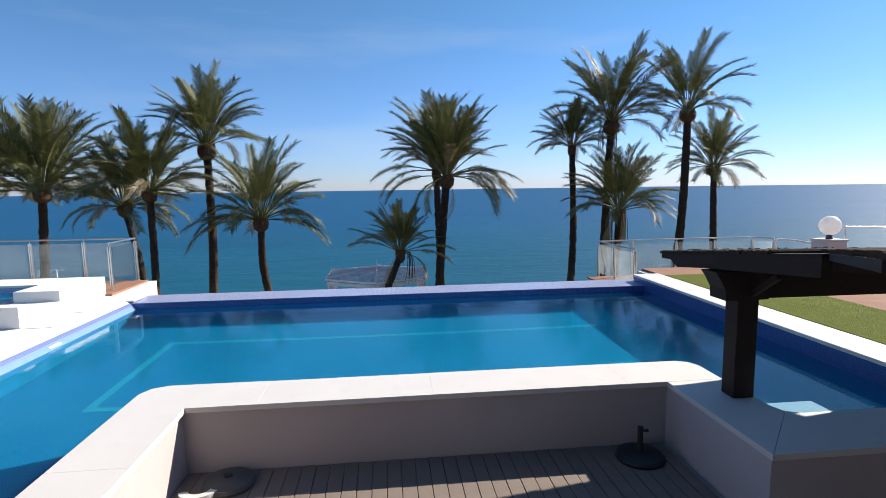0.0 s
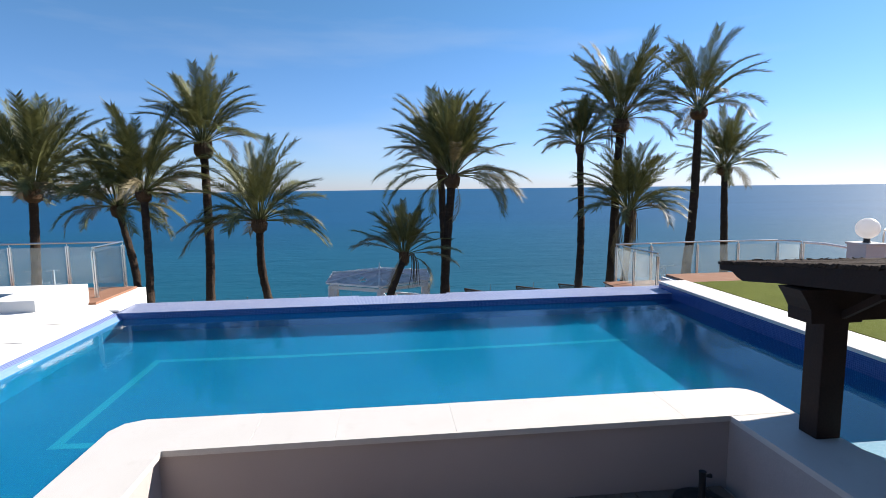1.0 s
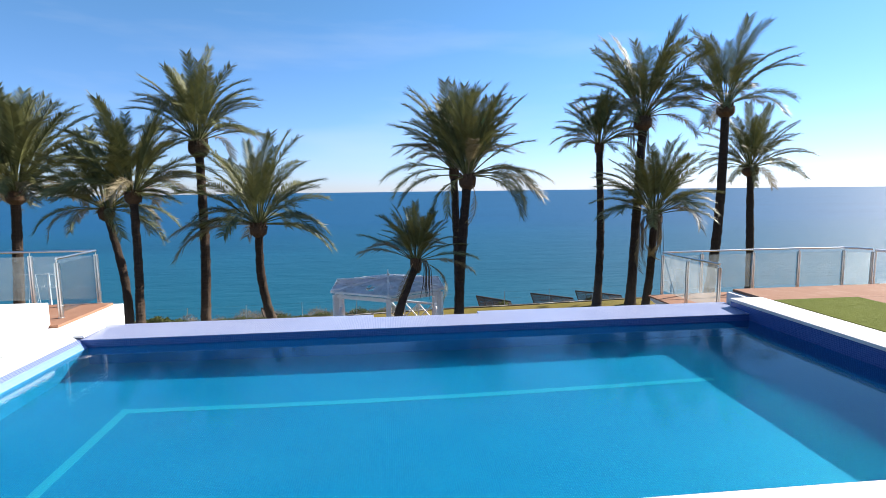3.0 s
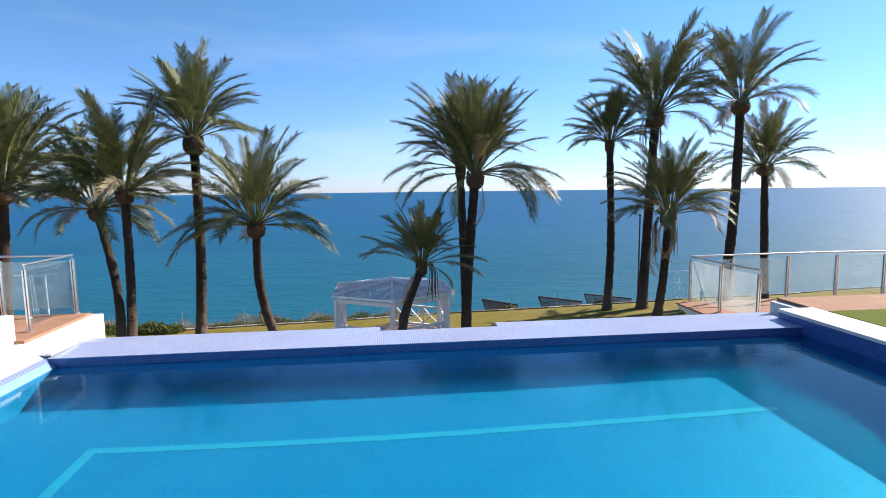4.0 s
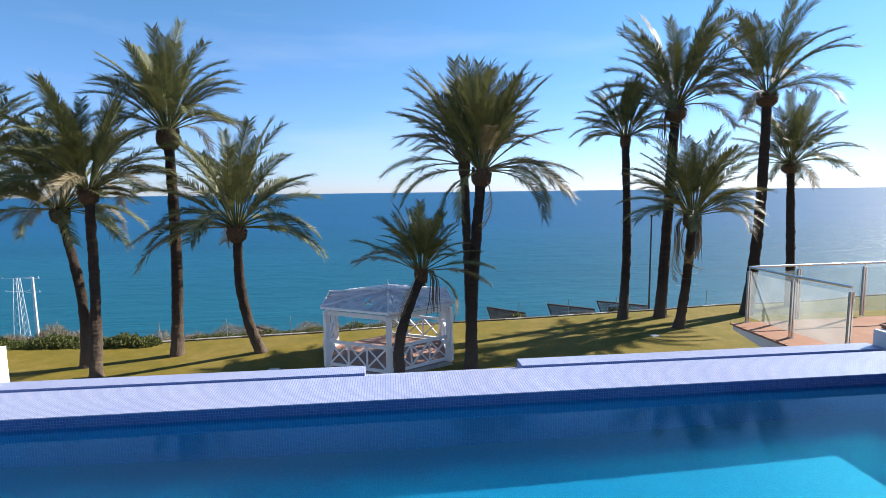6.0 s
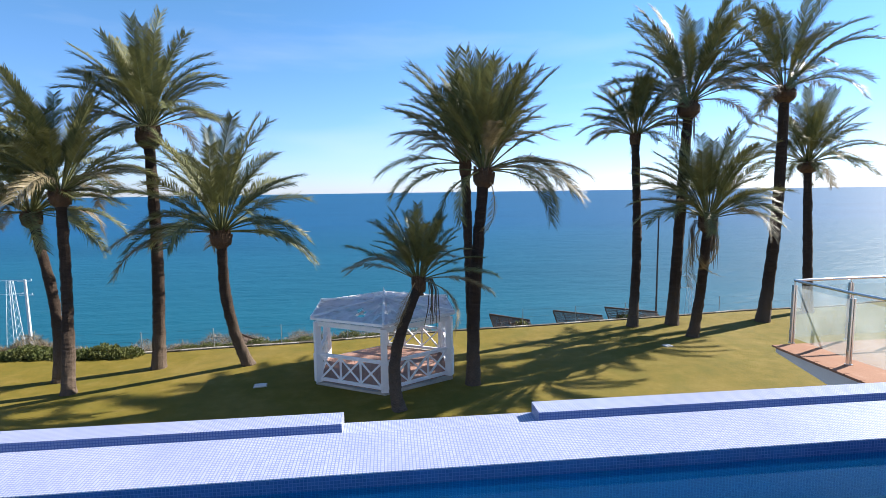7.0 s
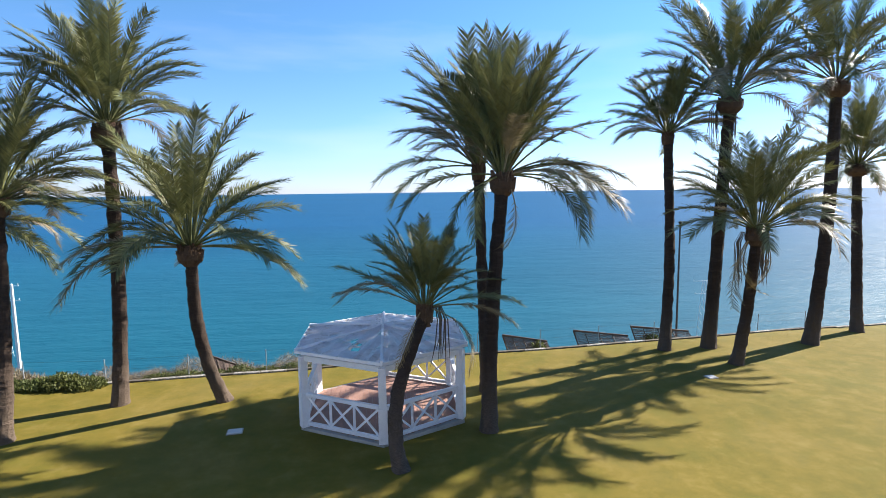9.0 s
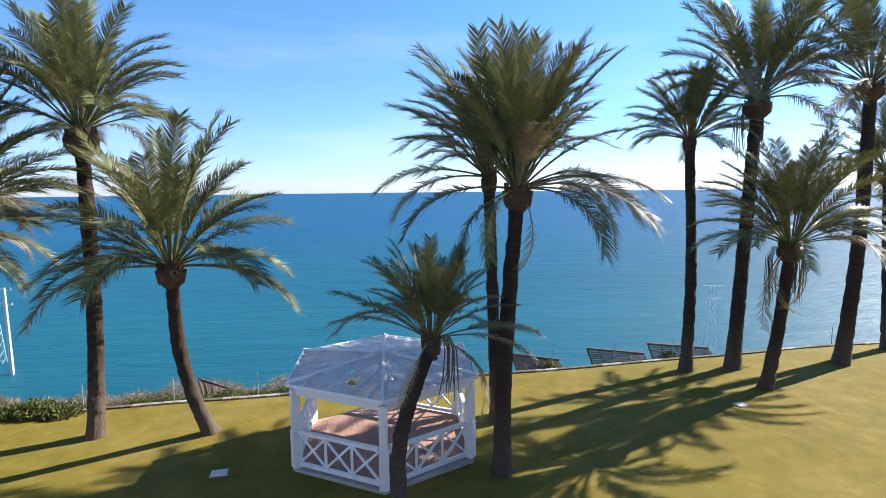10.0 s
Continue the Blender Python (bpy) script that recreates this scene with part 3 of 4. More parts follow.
# left deck
LD = thing("left_deck", label="white poolside deck with a tiled terrace end", category="terrace", kind="structure")
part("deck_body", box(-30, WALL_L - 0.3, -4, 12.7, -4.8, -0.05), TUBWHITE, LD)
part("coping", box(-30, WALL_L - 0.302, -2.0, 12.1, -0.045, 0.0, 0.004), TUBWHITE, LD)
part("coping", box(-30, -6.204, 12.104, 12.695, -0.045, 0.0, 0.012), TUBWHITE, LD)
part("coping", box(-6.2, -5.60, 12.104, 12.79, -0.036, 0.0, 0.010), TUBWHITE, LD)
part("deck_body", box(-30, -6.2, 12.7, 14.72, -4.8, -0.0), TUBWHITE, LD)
part("paving", box(-30, -6.35, 12.72, 14.6, 0.0, 0.05), TERRACOTTA, LD)

# ---------------------------------------------------------------- palms
random.seed(11)


def frond_mesh(name, bend, mat, length=4.2, pairs=100, seed=0, fold=0.55, thin=1.0):
    rnd = random.Random(seed)
    bm = bmesh.new()
    steps = 12
    pts, ang = [Vector((0, 0, 0))], 0.0
    for i in range(steps):
        s = (i + 0.5) / steps
        ang = -bend * s ** 1.6
        pts.append(pts[-1] + Vector((math.cos(ang), 0, math.sin(ang))) * (length / steps))
    rad = [0.035 * (1 - 0.85 * i / steps) + 0.004 for i in range(steps + 1)]
    tube(bm, pts, rad, 4, False)

    def at(s):
        f = s * steps
        i = min(int(f), steps - 1)
        return pts[i].lerp(pts[i + 1], f - i), (pts[i + 1] - pts[i]).normalized()

    for k in range(pairs):
        s = 0.28 + 0.72 * (k + 0.5) / pairs
        p, d = at(s)
        up = Vector((-d.z, 0, d.x))
        ln = (0.24 + 0.38 * math.sin(math.pi * min(1, (s - 0.05) * 0.95)) ** 0.7) * thin * (1.0 + 0.26 * max(0.0, bend - 0.7))
        if s < 0.40:
            ln *= 0.4 + 0.6 * (s - 0.28) / 0.12
        for side in (-1, 1):
            if rnd.random() < 0.04:
                continue
            l2 = ln * rnd.uniform(0.8, 1.1)
            fwd = rnd.uniform(0.60, 1.0) + 0.45 * s
            lift = rnd.gauss(fold, 0.25) * (1 - 0.3 * s)
            w = Vector((0, side, 0)) + d * fwd + up * lift
            w.normalize()
            tip = p + w * l2 + Vector((0, 0, -(0.24 + 0.14 * bend) * l2 * rnd.uniform(0.4, 1.2)))
            midp = p + w * (l2 * 0.45) + Vector((0, 0, -0.02))
            nrm = d.cross(w).normalized()
            half = d * 0.021
            a, b = bm.verts.new(p - half * 0.6), bm.verts.new(p + half * 0.6)
            c, e = bm.verts.new(midp - half * 1.1), bm.verts.new(midp + half * 1.1)
            t = bm.verts.new(tip)
            bm.faces.new((a, b, e, c))
            bm.faces.new((c, e, t))
    return mesh_of(name, bm, mat)


BENDS = (0.45, 0.75, 1.1, 1.4, 1.8)
FRONDS = [[frond_mesh("frond", b, LEAF, seed=10 * i + j) for j in range(3)] for i, b in enumerate(BENDS)]
YELLOWING = [frond_mesh("frond", b, GOLD, seed=140 + i, fold=0.3) for i, b in enumerate((0.9, 1.3, 1.7))]
DEAD = [frond_mesh("dry_frond", b, DRY, pairs=34, seed=70 + i, fold=-0.1, thin=0.8) for i, b in enumerate((1.2, 1.9))]


def palm(base, neck, size=1.0, count=64, bow=(0, 0), rad=0.25, seed=1, label="", dry=0, low=14.0, bulge=1.0, extra=(), strands=0, tall=0.9, droop=3.0):
    rnd = random.Random(seed)
    base, neck = Vector(base), Vector(neck)
    base.z = lawn_z(base.x, base.y) - 0.08
    root = thing("palm_tree", *base, label=label, category="palm tree", group="palms along the lawn edge")
    top = neck - base
    # trunk
    bm = bmesh.new()
    pts, radii = [], []
    n = 90
    for i in range(n + 1):
        s = i / n
        b = math.sin(math.pi * s) * (1 - 0.35 * s)
        p = top * s + Vector((bow[0] * b, bow[1] * b, 0))
        pts.append(p)
        flare = 0.35 * math.exp(-s * 16)
        radii.append(rad * (1.05 - 0.2 * s + flare) * (0.93 + 0.018 * math.sin(i * 1.2) * rnd.uniform(0.3, 1)))
    tube(bm, pts, radii, 20)
    run = top.normalized()
    for v in bm.verts:
        c = v.co * 3.0
        h, ang = v.co.z, math.atan2(v.co.y - run.y * v.co.z, v.co.x - run.x * v.co.z)
        out = Vector((math.cos(ang), math.sin(ang), 0))
        scar = math.cos(h * 21 + ang * 5) * math.cos(h * 21 - ang * 5)
        v.co += out * (0.009 * scar + 0.016 * noise.noise(c * 2.5)) + Vector((noise.noise(c), noise.noise(c + Vector((7, 3, 1))), 0)) * 0.03
    part("trunk", bm, BARK, root, smooth=False)
    # swollen base of the crown, made of cut leaf stubs
    bm = bmesh.new()
    bpts = [top + Vector((0, 0, z)) for z in [k * tall * min(1.0, rad / 0.22) for k in (-0.40, -0.30, -0.16, 0.04, 0.22, 0.40)]]
    brad = [rad * k * (bulge if 0 < i < 5 else 1) for i, k in enumerate((0.85, 1.22, 1.66, 1.72, 1.35, 0.5))]
    tube(bm, bpts, brad, 14)
    for k in range(70):
        a, h = k * 2.399, rnd.uniform(-0.30, 0.26) * tall * min(1.0, rad / 0.22)
        r = rad * 1.5 * bulge * (1 - 0.6 * abs(h))
        p = top + Vector((math.cos(a) * r, math.sin(a) * r, h))
        q = p + Vector((math.cos(a) * 0.05, math.sin(a) * 0.05, 0.15))
        tube(bm, [p, q], [0.055, 0.03], 4)
    crown = part("crown", bm, BOOT, root, "green crown on brown stubs of cut leaves")
    # dry flower stalks hanging below the crown
    for k in range(strands):
        a, ln = 0.6 + k * 2.1, rnd.uniform(0.8, 1.9)
        d = Vector((math.cos(a), math.sin(a), 0))
        bm = bmesh.new()
        for j in range(9):
            sway = Vector((rnd.gauss(0, 0.07), rnd.gauss(0, 0.07), 0))
            out, end = rnd.uniform(0.5, 0.75), ln * rnd.uniform(0.6, 1.1)
            pts2 = [top + d * 0.2 + Vector((0, 0, 0.12)), top + d * out * 0.75 + Vector((0, 0, 0.16)) + sway * 0.3, top + d * out + Vector((0, 0, -0.25)) + sway * 0.7,
                    top + d * out * 0.98 + Vector((0, 0, -0.3 - end * 0.5)) + sway, top + d * out * 0.9 + Vector((0, 0, -0.3 - end)) + sway * 1.6]
            tube(bm, pts2, [0.014, 0.013, 0.016, 0.018, 0.006], 4)
        part("hanging_stalk", bm, DRYSTALK, root, "bunch of dry hanging flower stalks")
    # fronds
    origin = top + Vector((0, 0, 0.26 * tall * min(1.0, rad / 0.22)))
    rows = []
    for i in range(count):
        u = (i + 0.5) / count
        el = 82 - (82 - low) * u ** 1.15 + rnd.gauss(0, 5)
        rows.append((math.degrees(i * 2.39996) + rnd.gauss(0, 12), el, min(3.9 if low > 20 else 3.4, max(0, 0.6 + u * droop + rnd.gauss(0, 0.6))), (0.98 - 0.22 * u) * rnd.uniform(0.86, 1.06), False))
    for i in range(dry):
        rows.append((rnd.uniform(0, 360), rnd.uniform(-65, -30), 3, rnd.uniform(0.55, 0.8), True))
    for e in extra:
        rows.append((*e, False))
    for az, el, b, ln, dead in rows:
        me = rnd.choice(DEAD) if dead else rnd.choice(YELLOWING) if el < low + 16 and rnd.random() < 0.36 else rnd.choice(FRONDS[int(b)])
        ob = new("dry_frond" if dead else "frond", me)
        ob.parent = crown
        sc = size * ln
        ob.matrix_basis = Matrix.Translation(origin) @ Euler((0, 0, radians(az))).to_matrix().to_4x4() @ Matrix.Translation((0.10, 0, 0)) @ Euler((rnd.uniform(-0.5, 0.5), -radians(el), 0)).to_matrix().to_4x4() @ Matrix.Diagonal((sc, sc * rnd.uniform(0.9, 1.1), sc, 1))
    return root


GREEN = "tall palm with a dense green crown and dark rough trunk"
palm((-21.5, 30.6, 0), (-21.9, 30.6, 2.4), 1.2, 60, seed=2, label="palm with a broad green crown beyond the terrace")
palm((-18.6, 30.3, 0), (-18.3, 30.5, 2.2), 1.30, 68, seed=3, label="palm with a full green crown beyond the terrace")
palm((-12.35, 27.7, 0), (-13.35, 28.7, 1.4), 0.95, 48, bow=(0.35, 0), rad=0.20, seed=4, label="palm with a leaning bowed trunk beside another palm", low=0)
palm((-11.25, 26.3, 0), (-11.55, 27.4, 2.15), 1.02, 48, bow=(0.1, 0), rad=0.20, seed=5, label="palm with upright green crown and straight dark trunk", low=20)
palm((-9.45, 29.0, 0), (-9.33, 29.35, 4.42), 1.0, 48, bow=(0.15, 0), rad=0.24, seed=6, label="tall palm with sunlit yellow-green crown", low=27, bulge=1.15, tall=1.2)
palm((-5.95, 28.75, 0), (-6.40, 27.7, 0.62), 1.06, 44, bow=(-0.36, 0), rad=0.22, seed=7, label="palm with a curved leaning trunk and wide crown", low=14,
     extra=((178, 11, 0, 0.95), (190, 5, 1, 0.9), (-5, 5, 2, 0.85), (12, 0, 2, 0.8)))
palm((-0.14, 23.38, 0), (0.58, 24.8, -0.82), 0.60, 40, bow=(-0.48, 0), rad=0.19, seed=8, label="short young palm with a bent trunk beside the gazebo", dry=1, low=46, bulge=0.62, strands=1,
     droop=1.2,
     extra=((172, 36, 0, 1.0), (188, 46, 0, 1.0), (165, 27, 1, 0.95), (-8, 18, 1, 1.0), (4, 6, 2, 0.98), (-28, -12, 2, 0.9), (20, 30, 1, 0.95)))
palm((2.95, 28.7, 0), (2.72, 28.8, 3.05), 1.03, 44, rad=0.21, seed=9, label="tall palm with a slim trunk standing close to another", low=42, bulge=0.6, droop=2.0,
     extra=((178, 14, 2, 0.85), (188, 4, 3, 0.8)))
palm((2.43, 25.4, 0), (2.95, 26.0, 2.66), 0.96, 60, bow=(-0.12, 0), rad=0.23, seed=10, label="tall palm with drooping outer fronds and a brown crown base", low=50, bulge=0.95, dry=1, droop=1.8,
     extra=((4, 12, 4, 0.85), (-12, 16, 4, 0.9), (-25, 4, 4, 0.8), (16, 0, 4, 0.85), (-40, 10, 4, 0.9), (-4, 22, 4, 0.85), (8, 26, 4, 0.88), (176, 6, 3, 0.85), (205, -18, 3, 0.75), (230, -10, 3, 0.7)))
palm((11.66, 32.66, 0), (12.05, 33.7, 4.6), 0.82, 52, bow=(0.2, 0), rad=0.24, seed=12, label=GREEN, bulge=0.6, low=14)
palm((13.8, 32.78, 0), (14.22, 32.7, 5.98), 1.27, 44, rad=0.28, seed=13, label="tall palm with thick dark trunk and wide crown", strands=2, bulge=1.1, low=18, tall=1.15)
palm((13.42, 30.32, 0), (13.42, 29.5, 0.62), 1.0, 48, bow=(0.1, 0), rad=0.24, seed=14, label="lower palm with a leaning trunk and hanging dry leaves", dry=4, low=16, strands=4)
palm((18.7, 32.75, 0), (19.7, 33.35, 6.8), 1.2, 34, bow=(0.25, 0), rad=0.29, seed=15, label="tallest palm with an airy crown and leaning trunk", bulge=1.05, low=10, tall=1.1)
palm((22.8, 34.6, 0), (23.2, 35.7, 3.25), 1.0, 48, rad=0.26, seed=16, label="palm with drooping fronds and a straight dark trunk", low=4, bulge=1.15)


# ---------------------------------------------------------------- unseen wall and roof behind the walk, added to cut sky and bounce light
HB = thing("unseen_wall", label="unseen grey wall and roof added to cut light on the terrace", category="wall", kind="structure")
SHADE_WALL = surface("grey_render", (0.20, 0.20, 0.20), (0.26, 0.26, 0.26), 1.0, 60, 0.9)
part("wall", box(-16, 20, -3.0, -2.7, -4.8, 6.5), SHADE_WALL, HB)
part("unseen_roof", box(-9, 9, -2.69, 1.2, 3.5, 3.75), SHADE_WALL, HB)

# ---------------------------------------------------------------- deck boards
DECK = thing("timber_deck", label="grey-brown timber deck boards in the sunken terrace", category="decking", kind="structure")
bm = cuboid(bmesh.new(), 0, 0.152, 0, 7.86, -0.03, 0, 0.004)
board_mesh = mesh_of("deck_board", bm, DECKWOOD)
k = 0
while -2.31 + k * 0.160 < 3.19:
    ob = new("deck_board", board_mesh)
    ob.parent = DECK
    ob.location = (-2.31 + k * 0.160, -1.97, DECK_Z + 0.002 * ((k * 7) % 3 - 1))
    k += 1


# ---------------------------------------------------------------- pergola
def build_pergola():
    px, py = 3.9, 5.34
    root = thing("pergola", px, py, 0.0, 0, "dark-stained timber pergola with reed matting on the parapet", "pergola")

    def eave_y(x):
        """Front edge of the roof, which runs askew to the parapet; past the fifth rafter it is cut back, out of view,
        to let sun onto the pool step.
        """
        return 6.43 + 0.145 * (x - 3.5) if x < 6.6 else 5.85

    def roof_z(x, y):
        return 1.495 + 0.122 * (6.43 + 0.145 * (x - 3.5) - y) - 0.032 * (x - 3.5)

    def edge_x(y):
        """Left side of the roof in plan: straight near the eave, slanting further back."""
        return 3.51 if y > 4.6 else 4.0 - 0.79 * (4.4 - y)

    for x, y, h, base in ((3.9, 5.38, 1.14, 0.0), (9.0, 5.38, 1.14, 0.10), (9.0, 2.1, 1.8, 0.10)):
        part("post", cuboid(bmesh.new(), x - px - 0.122, x - px + 0.122, y - py - 0.11, y - py + 0.11, base, h, 0.012), DARKWOOD, root)

    def plate(prof, y0, y1):
        bm = bmesh.new()
        lo = [bm.verts.new((x - px, y0 - py, z)) for x, z in prof]
        hi = [bm.verts.new((x - px, y1 - py, z)) for x, z in prof]
        bm.faces.new(lo)
        bm.faces.new(hi[::-1])
        for i in range(len(prof)):
            j = (i + 1) % len(prof)
            bm.faces.new((lo[i], hi[i], hi[j], lo[j]))
        bmesh.ops.recalc_face_normals(bm, faces=bm.faces[:])
        return bm

    # cross beam on the posts with a capital shaped at its free end
    part("main_beam", plate([(3.60, 1.13), (9.15, 1.115), (9.15, 1.30), (3.50, 1.44), (3.55, 1.34), (3.59, 1.24)], 5.27, 5.41), DARKWOOD, root)
    part("capital", plate([(3.585, 1.13), (4.08, 1.13), (4.08, 1.44), (3.46, 1.44), (3.52, 1.35), (3.575, 1.25)], 5.20, 5.48), DARKWOOD, root)
    part("brace", beam((0.0, -0.06, 1.15), (0.0, -0.50, 1.45), 0.06, 0.06, 0.006), DARKWOOD, root)
    # rafters falling towards the water, each with a scooped end
    for k in range(9):
        x = 3.52 + 0.66 * k
        yb = max(1.95, 4.4 - (4.0 - x - 0.1) / 0.79) if x < 3.9 else 1.95
        ye, dz = eave_y(x), -0.032 * (x - 3.52)
        prof = [(ye, roof_z(x, ye)), (ye, 1.435 + dz), (ye - 0.21, 1.445 + dz), (ye - 0.29, 1.40 + dz), (ye - 0.39, 1.372 + dz), (min(5.53, ye - 0.45), 1.44 + dz), (yb, roof_z(x, yb) - 0.20), (yb, roof_z(x, yb))]
        bm = bmesh.new()
        lo = [bm.verts.new((x - px, y - py, z)) for y, z in prof]
        hi = [bm.verts.new((x + 0.10 - px, y - py, z)) for y, z in prof]
        bm.faces.new(lo)
        bm.faces.new(hi[::-1])
        for i in range(len(prof)):
            j = (i + 1) % len(prof)
            bm.faces.new((lo[i], hi[i], hi[j], lo[j]))
        bmesh.ops.recalc_face_normals(bm, faces=bm.faces[:])
        part("rafter", bm, DARKWOOD, root)
    y0, y1 = 4.4, 1.95
    part("edge_beam", beam((edge_x(y0) - px, y0 - py, roof_z(edge_x(y0), y0) - 0.03), (edge_x(y1) - px, y1 - py, roof_z(edge_x(y1), y1) - 0.03), 0.06, 0.06, 0.006), DARKWOOD, root)
    part("back_beam", cuboid(bmesh.new(), edge_x(y1) + 0.3 - px, 9.15 - px, y1 - 0.05 - py, y1 + 0.05 - py, roof_z(5, y1) - 0.20, roof_z(5, y1) - 0.06, 0.006), DARKWOOD, root)
    # reed matting in rods over the rafters
    rnd = random.Random(3)
    bm = bmesh.new()
    back, d = 1.9, 0.0
    while d < 5.3:
        # each rod follows the eave, d metres behind it
        x0 = 3.51
        for turn in range(8):
            x0 = edge_x(6.43 + 0.145 * (x0 - 3.5) - d)
        x0 += rnd.uniform(-0.012, 0.012) if x0 == 3.51 else rnd.uniform(-0.05, 0.03)
        x1 = 9.2
        if 6.43 + 0.145 * (6.6 - 3.5) - d > 5.85:
            x1 = 6.6 + rnd.uniform(-0.05, 0.05)
        pts = []
        x0 = max(x0, 3.5 + (back - 6.43 + d) / 0.145)
        for x in (x0, x1):
            y = 6.43 + 0.145 * (x - 3.5) - d
            pts.append((x - px, y - py, roof_z(x, y) + 0.016 + rnd.uniform(-0.006, 0.008)))
        if x1 - x0 > 0.1:
            tube(bm, pts, 0.019, 6, True)
        d += 0.0275
    # loose reed ends standing up along the eave
    for k in range(60):
        x = rnd.uniform(3.6, 6.5)
        y = eave_y(x) - rnd.uniform(0.0, 0.5)
        z = roof_z(x, y) + 0.03
        tube(bm, [(x - px, y - py, z), (x + rnd.uniform(-0.12, 0.12) - px, y + rnd.uniform(-0.05, 0.05) - py, z + rnd.uniform(0.004, 0.022))], 0.007, 4, True)
    part("reed_matting", bm, MAT_CANE, root, "dark reed matting laid over the rafters")
    return root


build_pergola()


# ---------------------------------------------------------------- umbrella bases on the deck
def umbrella_base(x, y, label, stem):
    root = thing("umbrella_base", x, y, DECK_Z, 0, label, "umbrella base")
    bm = bmesh.new()
    prof = [(0.0, 0.0), (0.27, 0.0), (0.28, 0.03), (0.26, 0.06), (0.16, 0.085), (0.05, 0.10), (0.0, 0.10)]
    n = 28
    rings = [[bm.verts.new((r * math.cos(2 * math.pi * k / n), r * math.sin(2 * math.pi * k / n), z)) for k in range(n)] for r, z in prof[1:-1]]
    for p, q in zip(rings, rings[1:]):
        for k in range(n):
            bm.faces.new((p[k], p[(k + 1) % n], q[(k + 1) % n], q[k]))
    bm.faces.new(rings[0][::-1])
    bm.faces.new(rings[-1])
    part("foot", bm, BLACKPLASTIC if stem else DARKGREY, root)
    if stem:
        stem_ob = part("stem", tube(bmesh.new(), [(0, 0, 0.08), (0, 0, 0.30), (0, 0, 0.38)], [0.035, 0.032, 0.036], 12), BLACKPLASTIC, root)
        part("knob", tube(bmesh.new(), [(0.03, 0, 0.33), (0.09, 0, 0.33)], [0.012, 0.022], 10), BLACKPLASTIC, stem_ob)
    else:
        part("socket", tube(bmesh.new(), [(0, 0, 0.09), (0, 0, 0.12)], [0.05, 0.045], 12), BLACKPLASTIC, root)
    return root


umbrella_base(2.85, 5.55, "black plastic umbrella base with a short empty stem", True)
umbrella_base(-1.78, 5.60, "round concrete umbrella base without a pole, darkened as if shaded", False)
slab = thing("weight_slab", -2.02, 5.42, DECK_Z, 12, "white curved weight slab lying on the deck", "weight")
bm = bmesh.new()
n = 12
lo, hi = [], []
for k in range(n + 1):
    a = math.pi * k / n
    for r, store in ((0.20, lo), (0.11, hi)):
        store.append((r * math.cos(a), -r * math.sin(a) * 0.8))
pts = lo + hi[::-1]
v0 = [bm.verts.new((x, y, 0.0)) for x, y in pts]
v1 = [bm.verts.new((x, y, 0.07)) for x, y in pts]
for k in range(n):
    a, b, c, d = k, k + 1, 2 * n - k, 2 * n + 1 - k
    bm.faces.new((v1[a], v1[b], v1[c], v1[d]))
    bm.faces.new((v0[d], v0[c], v0[b], v0[a]))
for k in range(len(pts)):
    j = (k + 1) % len(pts)
    bm.faces.new((v0[k], v0[j], v1[j], v1[k]))
bmesh.ops.recalc_face_normals(bm, faces=bm.faces[:])
part("body", bm, WHITE, slab)


# ---------------------------------------------------------------- glass railings
def railing(points, z0, height, label, handed=True):
    """Steel posts at the points with glass between and a round top rail."""
    x0, y0 = points[0]
    root = thing("glass_railing", x0, y0, z0, 0, label, "railing", "glass railings round the terraces")
    loc = [(x - x0, y - y0) for x, y in points]
    post = None
    for x, y in loc:
        if post is None:
            bm = bmesh.new()
            for dx in (-0.022, 0.022):
                cuboid(bm, dx - 0.014, dx + 0.014, -0.025, 0.025, 0.0, height - 0.10, 0.004)
            tube(bm, [(0, 0, 0.0), (0, 0, 0.012)], 0.055, 14)
            tube(bm, [(0, 0, height - 0.14), (0, 0, height - 0.03)], 0.009, 8)
            post = mesh_of("post", bm, STEEL)
        p = new("post", post)
        p.parent = root
        p.location = (x, y, 0)
        for zz in (0.22, height - 0.26):
            part("clamp", tube(bmesh.new(), [(-0.05, 0, zz), (0.05, 0, zz)], 0.018, 8), STEEL, p)
    tube_pts = [(x, y, height - 0.02) for x, y in loc]
    part("top_rail", tube(bmesh.new(), tube_pts, 0.024, 10), STEEL, root)
    for (xa, ya), (xb, yb) in zip(loc, loc[1:]):
        a, b = Vector((xa, ya, 0)), Vector((xb, yb, 0))
        d = (b - a).normalized()
        a, b = a + d * 0.05, b - d * 0.05
        bm = beam((a.x, a.y, height * 0.49), (b.x, b.y, height * 0.49), 0.01, height * 0.80)
        part("glass_panel", bm, GLASS, root).visible_shadow = False
    return root


railing([(7.0, 14.25), (6.88, 15.35), (6.88, 16.55), (8.05, 16.62), (9.62, 16.68), (11.0, 16.68), (12.3, 16.6), (12.7, 16.1)], -0.6, 1.17, "steel and glass railing round the lower tiled terrace")
railing([(-6.62, 13.3), (-6.62, 14.62), (-7.9, 14.62), (-9.2, 14.62), (-10.5, 14.62), (-11.8, 14.62), (-13.1, 14.62), (-14.4, 14.62)], 0.05, 1.13, "steel and glass railing round the tiled terrace end")
root = thing("handrail", 12.42, 13.12, 0.11, 0, "steel handrail on posts beside the lamp pillar", "railing")
part("top_rail", tube(bmesh.new(), [(0, 0, 1.04), (1.4, 0.1, 1.0), (4.5, 0.2, 0.98)], 0.024, 10), STEEL, root)
